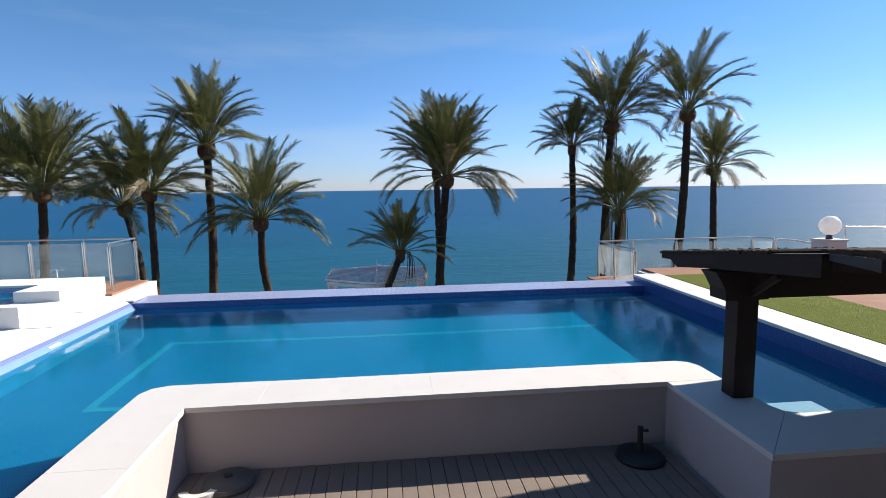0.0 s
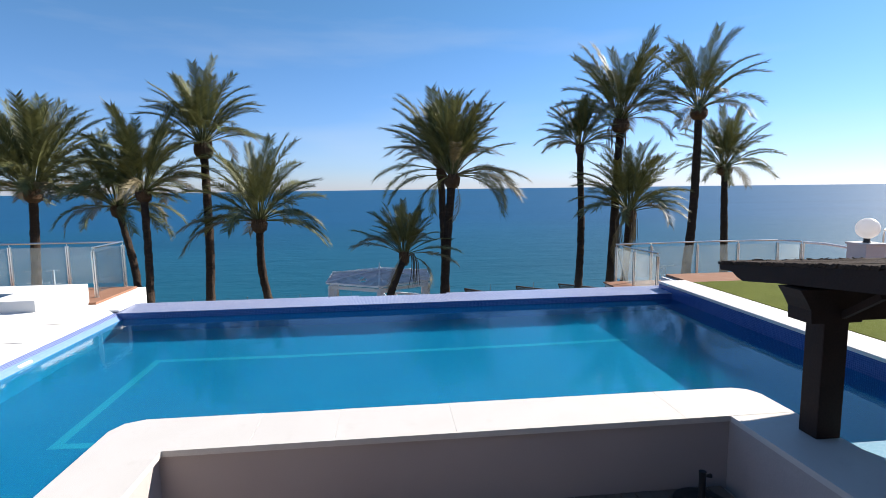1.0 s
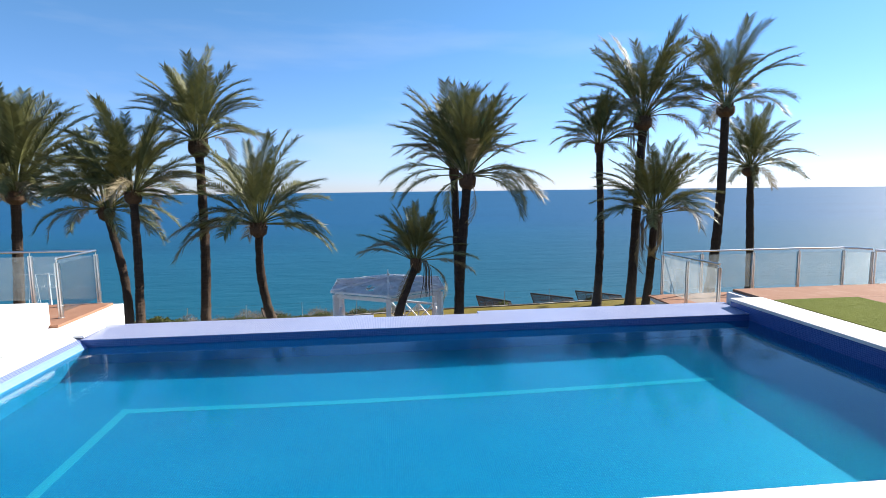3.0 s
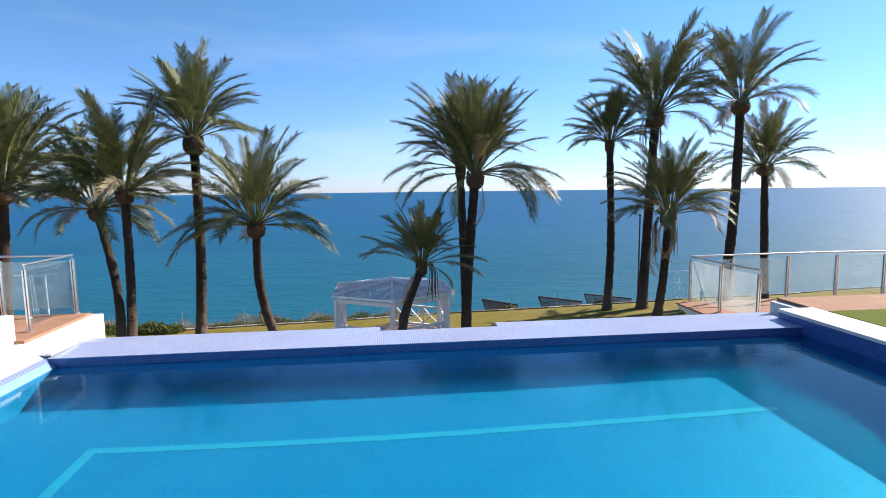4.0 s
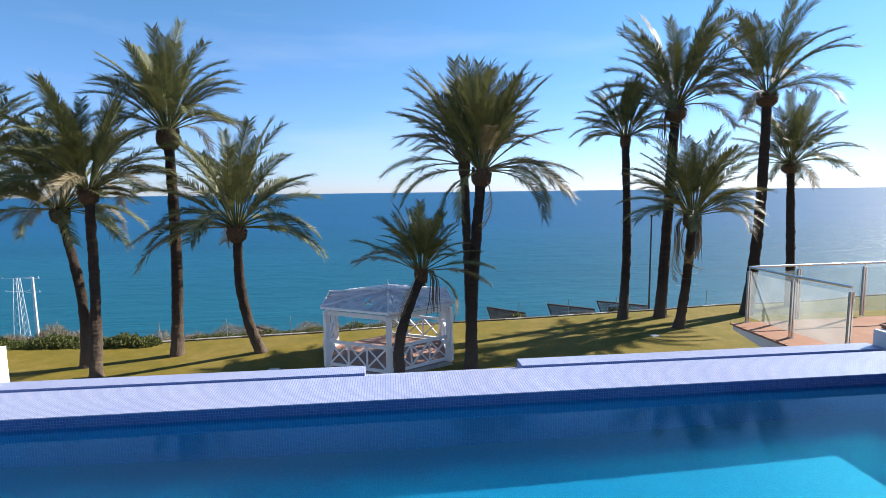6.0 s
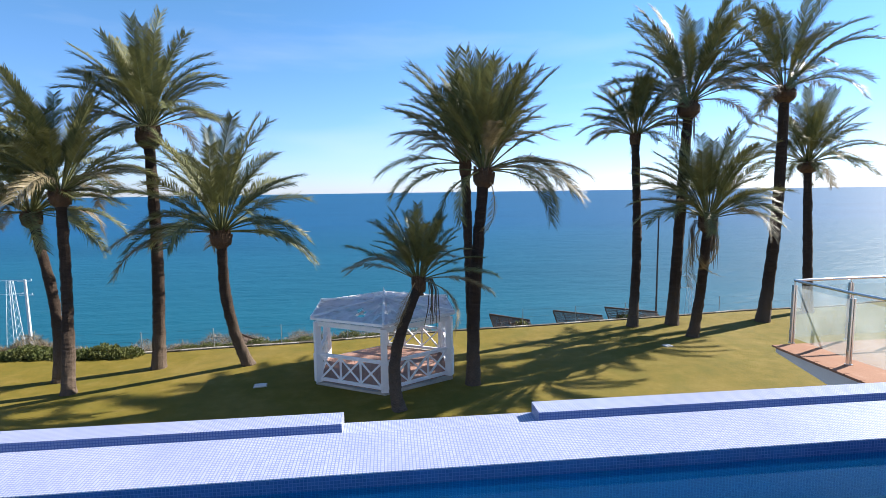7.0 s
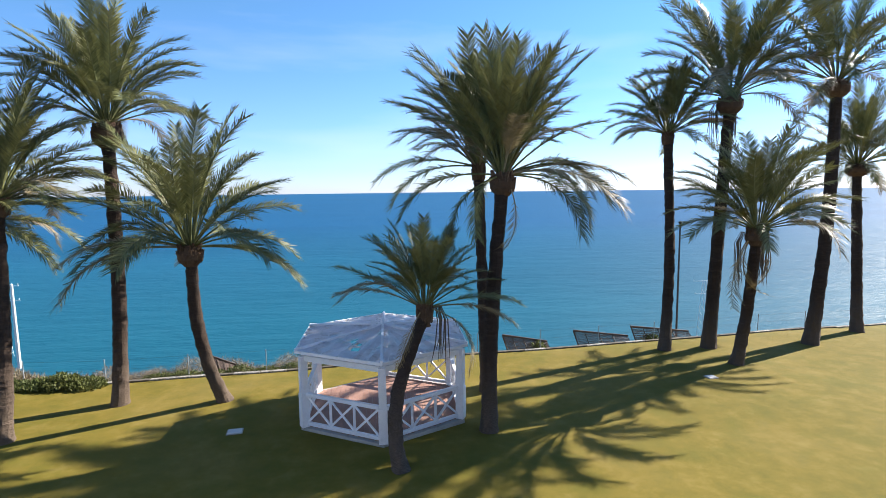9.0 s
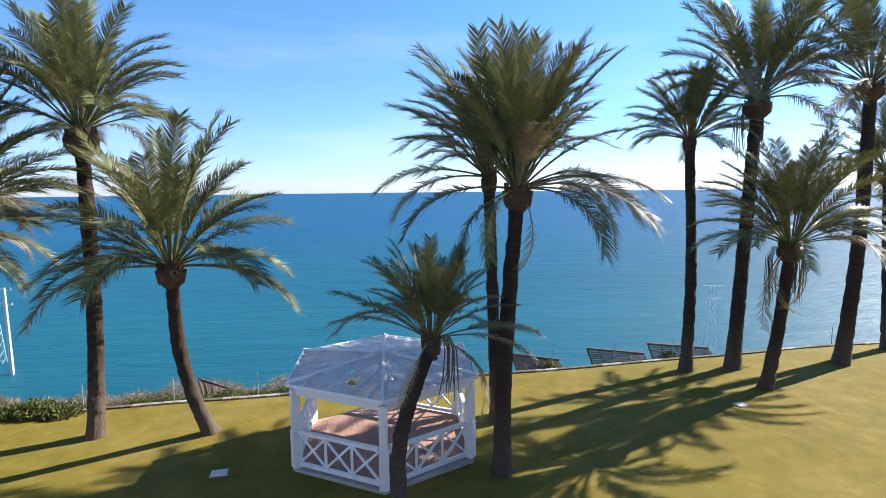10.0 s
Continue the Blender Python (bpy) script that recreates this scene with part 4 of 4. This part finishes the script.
for x in (0.0, 1.5, 3.0, 4.5):
    part("post", tube(bmesh.new(), [(x, 0.045 * x, 0), (x, 0.045 * x, 1.0)], 0.02, 8), STEEL, root)
root = thing("white_handrail", 12.72, 16.02, -0.6, 0, "white tubular handrail sloping to the lamp pillar", "railing")
part("top_rail", tube(bmesh.new(), [(0, 0, 1.13), (-0.25, -1.1, 1.2), (-0.55, -2.15, 1.22)], 0.035, 8), WHITEWOOD, root)
part("post", tube(bmesh.new(), [(0, 0, 0), (0, 0, 1.12)], 0.02, 8), STEEL, root)
part("post", tube(bmesh.new(), [(-0.55, -2.15, 0), (-0.55, -2.15, 1.21)], 0.02, 8), STEEL, root)

# globe lamp on its pillar
root = thing("lamp_pillar", 11.94, 13.1, 0.11, 0, "white rendered pillar with a flat cap beside a handrail", "pillar")
part("shaft", cuboid(bmesh.new(), -0.28, 0.28, -0.28, 0.28, 0.0, 0.68, 0.012), WHITE, root)
part("cap", cuboid(bmesh.new(), -0.31, 0.31, -0.31, 0.31, 0.68, 0.73, 0.012), WHITE, root)
root = thing("globe_lamp", 11.94, 13.1, 0.84, 0, "white opal globe lamp on a pillar", "lamp")
part("collar", tube(bmesh.new(), [(0, 0, 0), (0, 0, 0.05), (0, 0, 0.12)], [0.09, 0.07, 0.07], 16), BLACKPLASTIC, root)
bm = bmesh.new()
bmesh.ops.create_uvsphere(bm, u_segments=32, v_segments=18, radius=0.262)
bmesh.ops.translate(bm, verts=bm.verts[:], vec=(0, 0, 0.36))
part("globe", bm, OPAL, root, smooth=True)


# ---------------------------------------------------------------- raised tub on the left deck
def build_tub():
    root = thing("spa_tub", -6.5, 11.05, 0.0, 0, "white rendered raised spa tub with blue tiled inside", "spa tub")
    h = 0.45
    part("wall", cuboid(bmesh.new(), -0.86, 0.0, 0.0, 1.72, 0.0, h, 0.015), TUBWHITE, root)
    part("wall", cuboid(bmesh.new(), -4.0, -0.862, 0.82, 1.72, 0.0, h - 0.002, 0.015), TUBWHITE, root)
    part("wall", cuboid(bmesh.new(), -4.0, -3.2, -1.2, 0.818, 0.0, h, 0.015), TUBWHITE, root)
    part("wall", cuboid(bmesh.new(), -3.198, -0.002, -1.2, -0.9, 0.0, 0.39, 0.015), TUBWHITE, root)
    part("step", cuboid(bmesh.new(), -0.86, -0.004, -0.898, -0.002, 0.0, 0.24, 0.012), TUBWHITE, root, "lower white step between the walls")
    # thin grey strips on the deck, running out from two wall corners
    for y in (0.0, -1.2):
        part("joint", cuboid(bmesh.new(), 0.002, 0.52, y - 0.008, y + 0.008, 0.0, 0.006), CONCRETE, root, "thin grey strip on the deck")
    part("lining", cuboid(bmesh.new(), -3.198, -0.864, -0.898, 0.816, 0.0, 0.05), MOSAIC, root, uv=True)
    part("lining", cuboid(bmesh.new(), -3.196, -0.866, 0.80, 0.817, 0.05, 0.40), MOSAIC, root, uv=True)
    part("water", cuboid(bmesh.new(), -3.19, -0.87, -0.89, 0.798, 0.30, 0.302), WATER, root).visible_shadow = False
    return root


build_tub()
root = thing("pool_light", WALL_L - 0.040, 9.25, -0.161, 0, "small white plate set in the pool edge", "pool fitting")
root.matrix_basis = root.matrix_basis @ pose(0, 0, 0, 0, -45, 0)
part("plate", cuboid(bmesh.new(), -0.012, 0.010, -0.15, 0.15, -0.022, 0.022, 0.006), GLOBE, root)


# ---------------------------------------------------------------- gazebo
def build_gazebo():
    cx, cy, R, zb = -0.60, 27.40, 2.65, -4.48
    root = thing("gazebo", cx, cy, zb, 0, "white timber hexagonal gazebo with crossed railings and milky roof", "gazebo")

    def vert(k, r, z):
        a = radians(-90 + 60 * k)
        return Vector((r * math.cos(a), r * math.sin(a), z))

    hexa = [(vert(k, R + 0.12, 0).x, vert(k, R + 0.12, 0).y) for k in range(6)]
    plinth = part("plinth", prism(hexa, -0.1, 0.16, 0.01), CONCRETE, root, "weathered grey plinth")
    # floor boards cut to the hexagon
    for i in range(30):
        x = -2.3 + i * 0.1585
        half = (R - 0.05) - abs(x + 0.076) / math.sqrt(3) if abs(x) < 2.34 else 0.3
        part("floor_board", cuboid(bmesh.new(), x, x + 0.152, -half, half, 0.16, 0.185), FLOORBOARD, plinth)
    for k in range(6):
        p = vert(k, R, 0)
        rot = pose(0, 0, 0, 0, 0, -90 + 60 * k)
        pst = part("post", cuboid(bmesh.new(), -0.105, 0.105, -0.105, 0.105, 0.16, 2.28, 0.01, Matrix.Translation(p) @ rot), WHITEWOOD, root)
        part("post_base", cuboid(bmesh.new(), -0.122, 0.122, -0.122, 0.122, 0.16, 1.16, 0.012, Matrix.Translation(p) @ rot), WHITEWOOD, pst)
    for k in range(6):
        a, b = vert(k, R, 0), vert(k + 1, R, 0)
        part("eave_beam", beam(a + Vector((0, 0, 2.22)), b + Vector((0, 0, 2.22)), 0.09, 0.16, 0.006), WHITEWOOD, root)
        if k == 3:
            continue
        d = (b - a).normalized()
        a2, b2 = a + d * 0.13, b - d * 0.13
        part("top_rail", beam(a2 + Vector((0, 0, 1.14)), b2 + Vector((0, 0, 1.14)), 0.11, 0.10, 0.008), WHITEWOOD, root)
        part("bottom_rail", beam(a2 + Vector((0, 0, 0.27)), b2 + Vector((0, 0, 0.27)), 0.09, 0.10, 0.006), WHITEWOOD, root)
        for j in range(3):
            p, q = a2.lerp(b2, j / 3), a2.lerp(b2, (j + 1) / 3)
            if j:
                part("baluster", beam(p + Vector((0, 0, 0.32)), p + Vector((0, 0, 1.09)), 0.07, 0.07), WHITEWOOD, root)
            part("cross_bar", beam(p + Vector((0, 0, 0.32)), q + Vector((0, 0, 1.09)), 0.045, 0.06), WHITEWOOD, root)
            part("cross_bar", beam(p + Vector((0, 0, 1.09)), q + Vector((0, 0, 0.32)), 0.04, 0.055), WHITEWOOD, root)
    # low roof: hip ribs, jack rafters, purlins, sagging milky sheets with one torn place
    EAVE, OVER = 2.45, 0.22
    apex = Vector((0, 0, 2.74))
    for k in range(6):
        e = vert(k, R + OVER, EAVE)
        part("hip_rib", beam(e + Vector((0, 0, 0.04)), apex + Vector((0, 0, 0.04)), 0.07, 0.08, 0.006), WHITEWOOD, root)
        f = vert(k + 1, R + OVER, EAVE)
        part("fascia", beam(e + Vector((0, 0, -0.02)), f + Vector((0, 0, -0.02)), 0.045, 0.09, 0.006), WHITEWOOD, root)
        for s in (0.33, 0.66):
            part("purlin", beam(e.lerp(apex, s) + Vector((0, 0, -0.02)), f.lerp(apex, s) + Vector((0, 0, -0.02)), 0.04, 0.05), WHITEWOOD, root)
        for j in range(1, 6):
            s = j / 6
            u = 2 * min(s, 1 - s)
            top = (e if s <= 0.5 else f).lerp(apex, u * 0.99)
            part("rafter", beam(e.lerp(f, s) + Vector((0, 0, -0.02)), top + Vector((0, 0, -0.02)), 0.045, 0.07), WHITEWOOD, root)
        bm = bmesh.new()
        rnd = random.Random(k)
        rows, cols = 10, 24
        grid = []
        for i in range(rows + 1):
            v = i / rows * 0.985
            line = []
            for j in range(cols + 1):
                w = j / cols
                p = e.lerp(apex, v).lerp(f.lerp(apex, v), w)
                across = 0.5 + (w - 0.5) * (1 - v)
                sag = 0.055 * abs(math.sin(math.pi * across * 6)) * (1 - 0.4 * v) + (0.07 * abs(math.sin(math.pi * across * 3)) if i == 0 else 0)
                line.append(bm.verts.new(p + Vector((0, 0, 0.05 - sag + rnd.uniform(-0.014, 0.014)))))
            grid.append(line)
        for i in range(rows):
            for j in range(cols):
                torn = k == 5 and ((i in (2, 3) and 12 <= j <= 15 - (i == 3)) or (i == 4 and j in (9, 10)))
                if not torn:
                    bm.faces.new((grid[i][j], grid[i][j + 1], grid[i + 1][j + 1], grid[i + 1][j]))
        part("roof_sheet", bm, SHEET, root, "wrinkled milky plastic roof sheet")
    for k in range(6):
        a, b = vert(k, 0.05, 2.80), vert(k, 0.42, 2.81)
        part("hub_spoke", beam(a, b, 0.05, 0.06, 0.006), WHITEWOOD, root)
    part("finial", tube(bmesh.new(), [(0, 0, 2.74), (0, 0, 2.86), (0, 0, 2.95), (0, 0, 3.16)], [0.08, 0.075, 0.035, 0.012], 10), WHITEWOOD, root)
    return root


build_gazebo()

# ---------------------------------------------------------------- lawn edge
KERB = thing("lawn_kerb", label="low weathered kerb stones along the lawn edge", category="kerb", kind="structure")
bm = bmesh.new()
cuboid(bm, -0.49, 0.49, -0.09, 0.09, -0.25, 0.06, 0.012)
kerb_mesh = mesh_of("kerb_stone", bm, KERBSTONE)
for i in range(62):
    x = -24 + i
    y = lawn_edge(x) - 0.05
    ob = new("kerb_stone", kerb_mesh)
    ob.parent = KERB
    ob.matrix_basis = pose(x, y, lawn_z(x, y), 0, 0, math.degrees(math.atan2(lawn_edge(x + 0.5) - lawn_edge(x - 0.5), 1)))

# wire fence past the kerb
FEN = thing("wire_fence", -22.7, lawn_edge(-22.7) + 0.15, lawn_z(-22.7, 31.4), 0, "thin grey steel fence posts with wire along the lawn edge", "fence")
prev = None
for i in range(17):
    x = 17.9 + (i - 14) * 2.9
    y = lawn_edge(x) + 0.15
    p = Vector((x, y, lawn_z(x, y) - 0.3)) - FEN.location
    part("post", tube(bmesh.new(), [p, p + Vector((0, 0, 1.18))], 0.018, 6), POSTGREY, FEN)
    if prev is not None:
        for z in (0.75, 1.12):
            part("wire", tube(bmesh.new(), [prev + Vector((0, 0, z)), p + Vector((0, 0, z))], 0.0025, 4), RUST, FEN)
    prev = p


def mesh_frame(x, y, z, w, label):
    """A tilted frame of rusty mesh beyond the kerb."""
    root = thing("mesh_frame", x, y, z, 6, label, "mesh frame", "mesh frames past the lawn edge")
    c = [Vector((0, 0, 0.62)), Vector((w, 0.3, 0.08)), Vector((w + 0.1, 0.0, -0.25)), Vector((0.25, -0.2, -0.25))]
    part("top_bar", beam(c[0], c[1], 0.08, 0.08), RUST, root)
    part("side_bar", beam(c[0], c[3], 0.06, 0.06), RUST, root)
    part("bottom_bar", beam(c[3], c[2], 0.06, 0.06), RUST, root)
    for s in (0.2, 0.45, 0.7):
        part("strut", beam(c[0].lerp(c[1], s), c[3].lerp(c[2], s), 0.045, 0.045), RUST, root)
    bm = bmesh.new()
    n = 60
    for i in range(n):
        s = (i + 0.5) / n
        tube(bm, [c[0].lerp(c[1], s), c[3].lerp(c[2], s)], 0.014, 4, False)
    for i in range(9):
        s = (i + 0.5) / 9
        tube(bm, [c[0].lerp(c[3], s), c[1].lerp(c[2], s)], 0.012, 4, False)
    part("mesh", bm, REDMESH, root)
    return root


for x, w in ((-7.6, 0.9), (4.7, 2.3), (8.2, 3.0), (11.25, 3.4)):
    mesh_frame(x, lawn_edge(x) + 0.9, lawn_z(x, lawn_edge(x)) - 0.12, w, "rusty brown mesh frame leaning past the lawn edge")


def lattice_tower(x, y, z, h, w, label):
    root = thing("lattice_pylon", x, y, z, 0, label, "pylon")
    legs = []
    for sx, sy in ((-1, -1), (1, -1), (1, 1), (-1, 1)):
        a, b = Vector((sx * w, sy * w, 0)), Vector((sx * w * 0.35, sy * w * 0.35, h))
        legs.append((a, b))
        part("leg", tube(bmesh.new(), [a, b], 0.035, 5), STEEL_PALE, root)
    n = 9
    for i in range(n):
        for k in range(4):
            (a, b), (c, d) = legs[k], legs[(k + 1) % 4]
            part("brace", tube(bmesh.new(), [a.lerp(b, i / n), c.lerp(d, (i + 1) / n)], 0.018, 4), STEEL_PALE, root)
    for zz, ln in ((h, w * 2.4), (h * 0.82, w * 2.0)):
        arm = part("cross_arm", beam((-ln, 0, zz), (ln, 0, zz), 0.07, 0.07), STEEL_PALE, root)
        for sx in (-1, 1):
            part("insulator", tube(bmesh.new(), [(sx * ln, 0, zz), (sx * ln, 0, zz + 0.22)], [0.05, 0.03], 6), STEEL_PALE, arm)
    return root


STEEL_PALE = surface("pale_galvanised_steel", (0.55, 0.56, 0.57), (0.66, 0.67, 0.68), 2.0, 40, 0.55, 0.1, 0.002, metal=0.3)
lattice_tower(-54.2, 87.9, -20.5, 10.8, 0.80, "pale lattice power pylon rising from the slope")
lattice_tower(43.0, 79.4, -20.5, 10.0, 0.72, "grey lattice pylon rising from the shore")
root = thing("utility_pole", -49.0, 83.0, -20.5, 0, "pale concrete power pole with short cross arms", "pole")
part("pole", tube(bmesh.new(), [(0, 0, 0), (0.02, 0, 11.6)], [0.26, 0.17], 8), STEEL_PALE, root)
for zz in (11.4, 9.5):
    arm = part("cross_arm", beam((-0.9, 0, zz), (0.9, 0, zz), 0.07, 0.07), STEEL_PALE, root)
    part("insulator", tube(bmesh.new(), [(0.8, 0, zz), (0.8, 0, zz + 0.3)], [0.06, 0.04], 6), STEEL_PALE, arm)
LAMP_BASE, LAMP_H = -15.6, 15.3
root = thing("lamp_post", 21.85, 49.5, LAMP_BASE, 0, "thin dark lamp post beyond the lawn edge", "lamp post")
part("pole", tube(bmesh.new(), [(0, 0, 0), (0, 0, LAMP_H)], [0.10, 0.06], 8), BLACKPLASTIC, root)
part("lamp_head", tube(bmesh.new(), [(0, 0, LAMP_H - 0.02), (0, 0, LAMP_H + 0.12), (0, 0, LAMP_H + 0.2)], [0.08, 0.16, 0.06], 10), BLACKPLASTIC, root)

# plates set in the lawn
for x, y, w in ((-4.9, 26.1, 0.38), (11.4, 28.8, 0.32)):
    root = thing("lawn_plate", x, y, lawn_z(x, y), 8, "pale square cover plate lying in the lawn", "cover plate", "cover plates in the lawn")
    part("plate", cuboid(bmesh.new(), -w / 2, w / 2, -0.14, 0.14, -0.03, 0.045, 0.008), STONE, root)
    part("rim", cuboid(bmesh.new(), -w / 2 - 0.03, w / 2 + 0.03, -0.17, 0.17, -0.04, 0.025), CONCRETE, root)


# ---------------------------------------------------------------- shrubs and dry grass past the edge
def leaf_clump(name, x, y, z, sx, sy, sz, count, mat, label, leaf=0.13, category="shrub", upright=0.2, seed=0, width=0.28):
    rnd = random.Random(seed)
    bm = bmesh.new()
    for i in range(count):
        a, r = rnd.uniform(0, 2 * math.pi), math.sqrt(rnd.random())
        h = rnd.random() ** 0.7
        dome = math.sqrt(max(0.05, 1 - r * r * 0.8))
        p = Vector((math.cos(a) * r * sx, math.sin(a) * r * sy, h * sz * dome * (0.75 + 0.4 * noise.noise((x + math.cos(a) * r * sx, y, 3)))))
        d = Vector((rnd.gauss(0, 1), rnd.gauss(0, 1), rnd.gauss(upright * 4, 0.8))).normalized()
        s = d.cross(Vector((rnd.gauss(0, 1), rnd.gauss(0, 1), rnd.gauss(0, 1)))).normalized()
        l = leaf * rnd.uniform(0.6, 1.4)
        w = l * width
        bm.faces.new([bm.verts.new(q) for q in (p, p + d * l * 0.5 + s * w, p + d * l, p + d * l * 0.5 - s * w)])
    root = thing(name, x, y, z, 0, label, category, "", "stuff")
    part("leaves", bm, mat, root)
    return root


for i in range(14):
    x = -22 + i * 0.80
    leaf_clump("green_shrub", x, lawn_edge(x) - 0.25, lawn_z(x, lawn_edge(x)) - 0.1, 0.75, 0.6, 0.58 + 0.2 * math.sin(i * 1.7), 1700, SHRUB, "low dark green shrub along the lawn edge", 0.10, seed=i)
for i in range(9):
    x = -22 + i * 0.95
    leaf_clump("dry_grass", x, lawn_edge(x) + 1.1, lawn_z(x, lawn_edge(x)) - 0.75, 0.9, 0.7, (1.25 if x < -15 else 0.8) + 0.3 * math.sin(i * 2.3), 3000, REED, "dry pale reeds and seed heads behind shrubs", 0.28, "grass", 0.55, seed=50 + i, width=0.022)
for i in range(13):
    x = -13.0 + i * 1.15
    leaf_clump("dry_scrub", x, lawn_edge(x) + 1.5, lawn_z(x, lawn_edge(x)) - 0.85, 1.1, 0.8, (1.0 + 0.22 * math.sin(i * 1.9) + (0.22 if 3 <= i <= 5 else 0)), 2600, SCRUB, "low grey-brown dry scrub on the slope", 0.24, "scrub", 0.12, seed=90 + i, width=0.03)
for i in range(9):
    x = -9.4 + i * 1.02
    leaf_clump("green_weed", x, lawn_edge(x) + 0.35, lawn_z(x, lawn_edge(x)) - 0.12, 0.55, 0.28, 0.34 + 0.12 * math.sin(i * 2.9), 620, SHRUB, "low green weeds along the kerb", 0.09, "weeds", seed=130 + i, width=0.16)
for x in (6.4, 12.4):
    leaf_clump("green_shrub", x, lawn_edge(x) + 0.9, lawn_z(x, lawn_edge(x)) - 0.5, 0.45, 0.4, 0.68, 400, SHRUB, "small green shrub past the lawn edge", 0.13, seed=int(x * 10))


# ---------------------------------------------------------------- grass blades on the lawn
def grass(x0, x1, y0, y1, count):
    rng = np.random.default_rng(5)
    x, y = rng.uniform(x0, x1, count), rng.uniform(y0, y1, count)
    keep = y < np.maximum(31.25, 32.2 + 0.128 * (x + 4)) - 0.4
    x, y = x[keep], y[keep]
    n = len(x)
    z = -0.0048 * x - 0.0262 * y - 3.76 + 0.05 * np.sin(x * 0.45) * np.sin(y * 0.38)
    a = rng.uniform(0, 2 * np.pi, n)
    h = rng.uniform(0.005, 0.012, n)
    lean = rng.uniform(0.6, 2.2, n) * h
    w = 0.0055
    v = np.empty((n, 3, 3))
    v[:, 0] = np.stack([x - w * np.sin(a), y + w * np.cos(a), z - 0.004], -1)
    v[:, 1] = np.stack([x + w * np.sin(a), y - w * np.cos(a), z - 0.004], -1)
    v[:, 2] = np.stack([x + lean * np.cos(a), y + lean * np.sin(a), z + h], -1)
    me = bpy.data.meshes.new("grass_blades")
    me.from_pydata(v.reshape(-1, 3), [], np.arange(3 * n).reshape(-1, 3).tolist())
    me.materials.append(BLADE)
    return tagged(new("grass_blades", me), "short yellow-green grass blades of the lawn", "grass", kind="stuff")


def blade_mat():
    m = Nodes("grass_blade")
    geo = m.add("ShaderNodeNewGeometry")
    v = m.coords()
    a = m.noise(v, 0.22, 5, 0.6)
    col = m.ramp(a, [(0.28, (0.088, 0.076, 0.007)), (0.5, (0.146, 0.106, 0.011)), (0.75, (0.205, 0.135, 0.021))])
    col = m.mix(0.5, col, m.mix(geo.outputs["Random Per Island"], (0.104, 0.101, 0.011), (0.184, 0.147, 0.028)))
    m.base(col)
    m.set(0.8, 0, 0.1)
    tr = m.add("ShaderNodeBsdfTranslucent")
    m.link(col, tr.inputs["Color"])
    mx = m.add("ShaderNodeMixShader")
    mx.inputs[0].default_value = 0.5
    m.link(m.b.outputs[0], mx.inputs[1])
    m.link(tr.outputs[0], mx.inputs[2])
    m.link(mx.outputs[0], m.out.inputs["Surface"])
    return m.mat


BLADE = blade_mat()
grass(-20, 24, 17, 36, 420000)
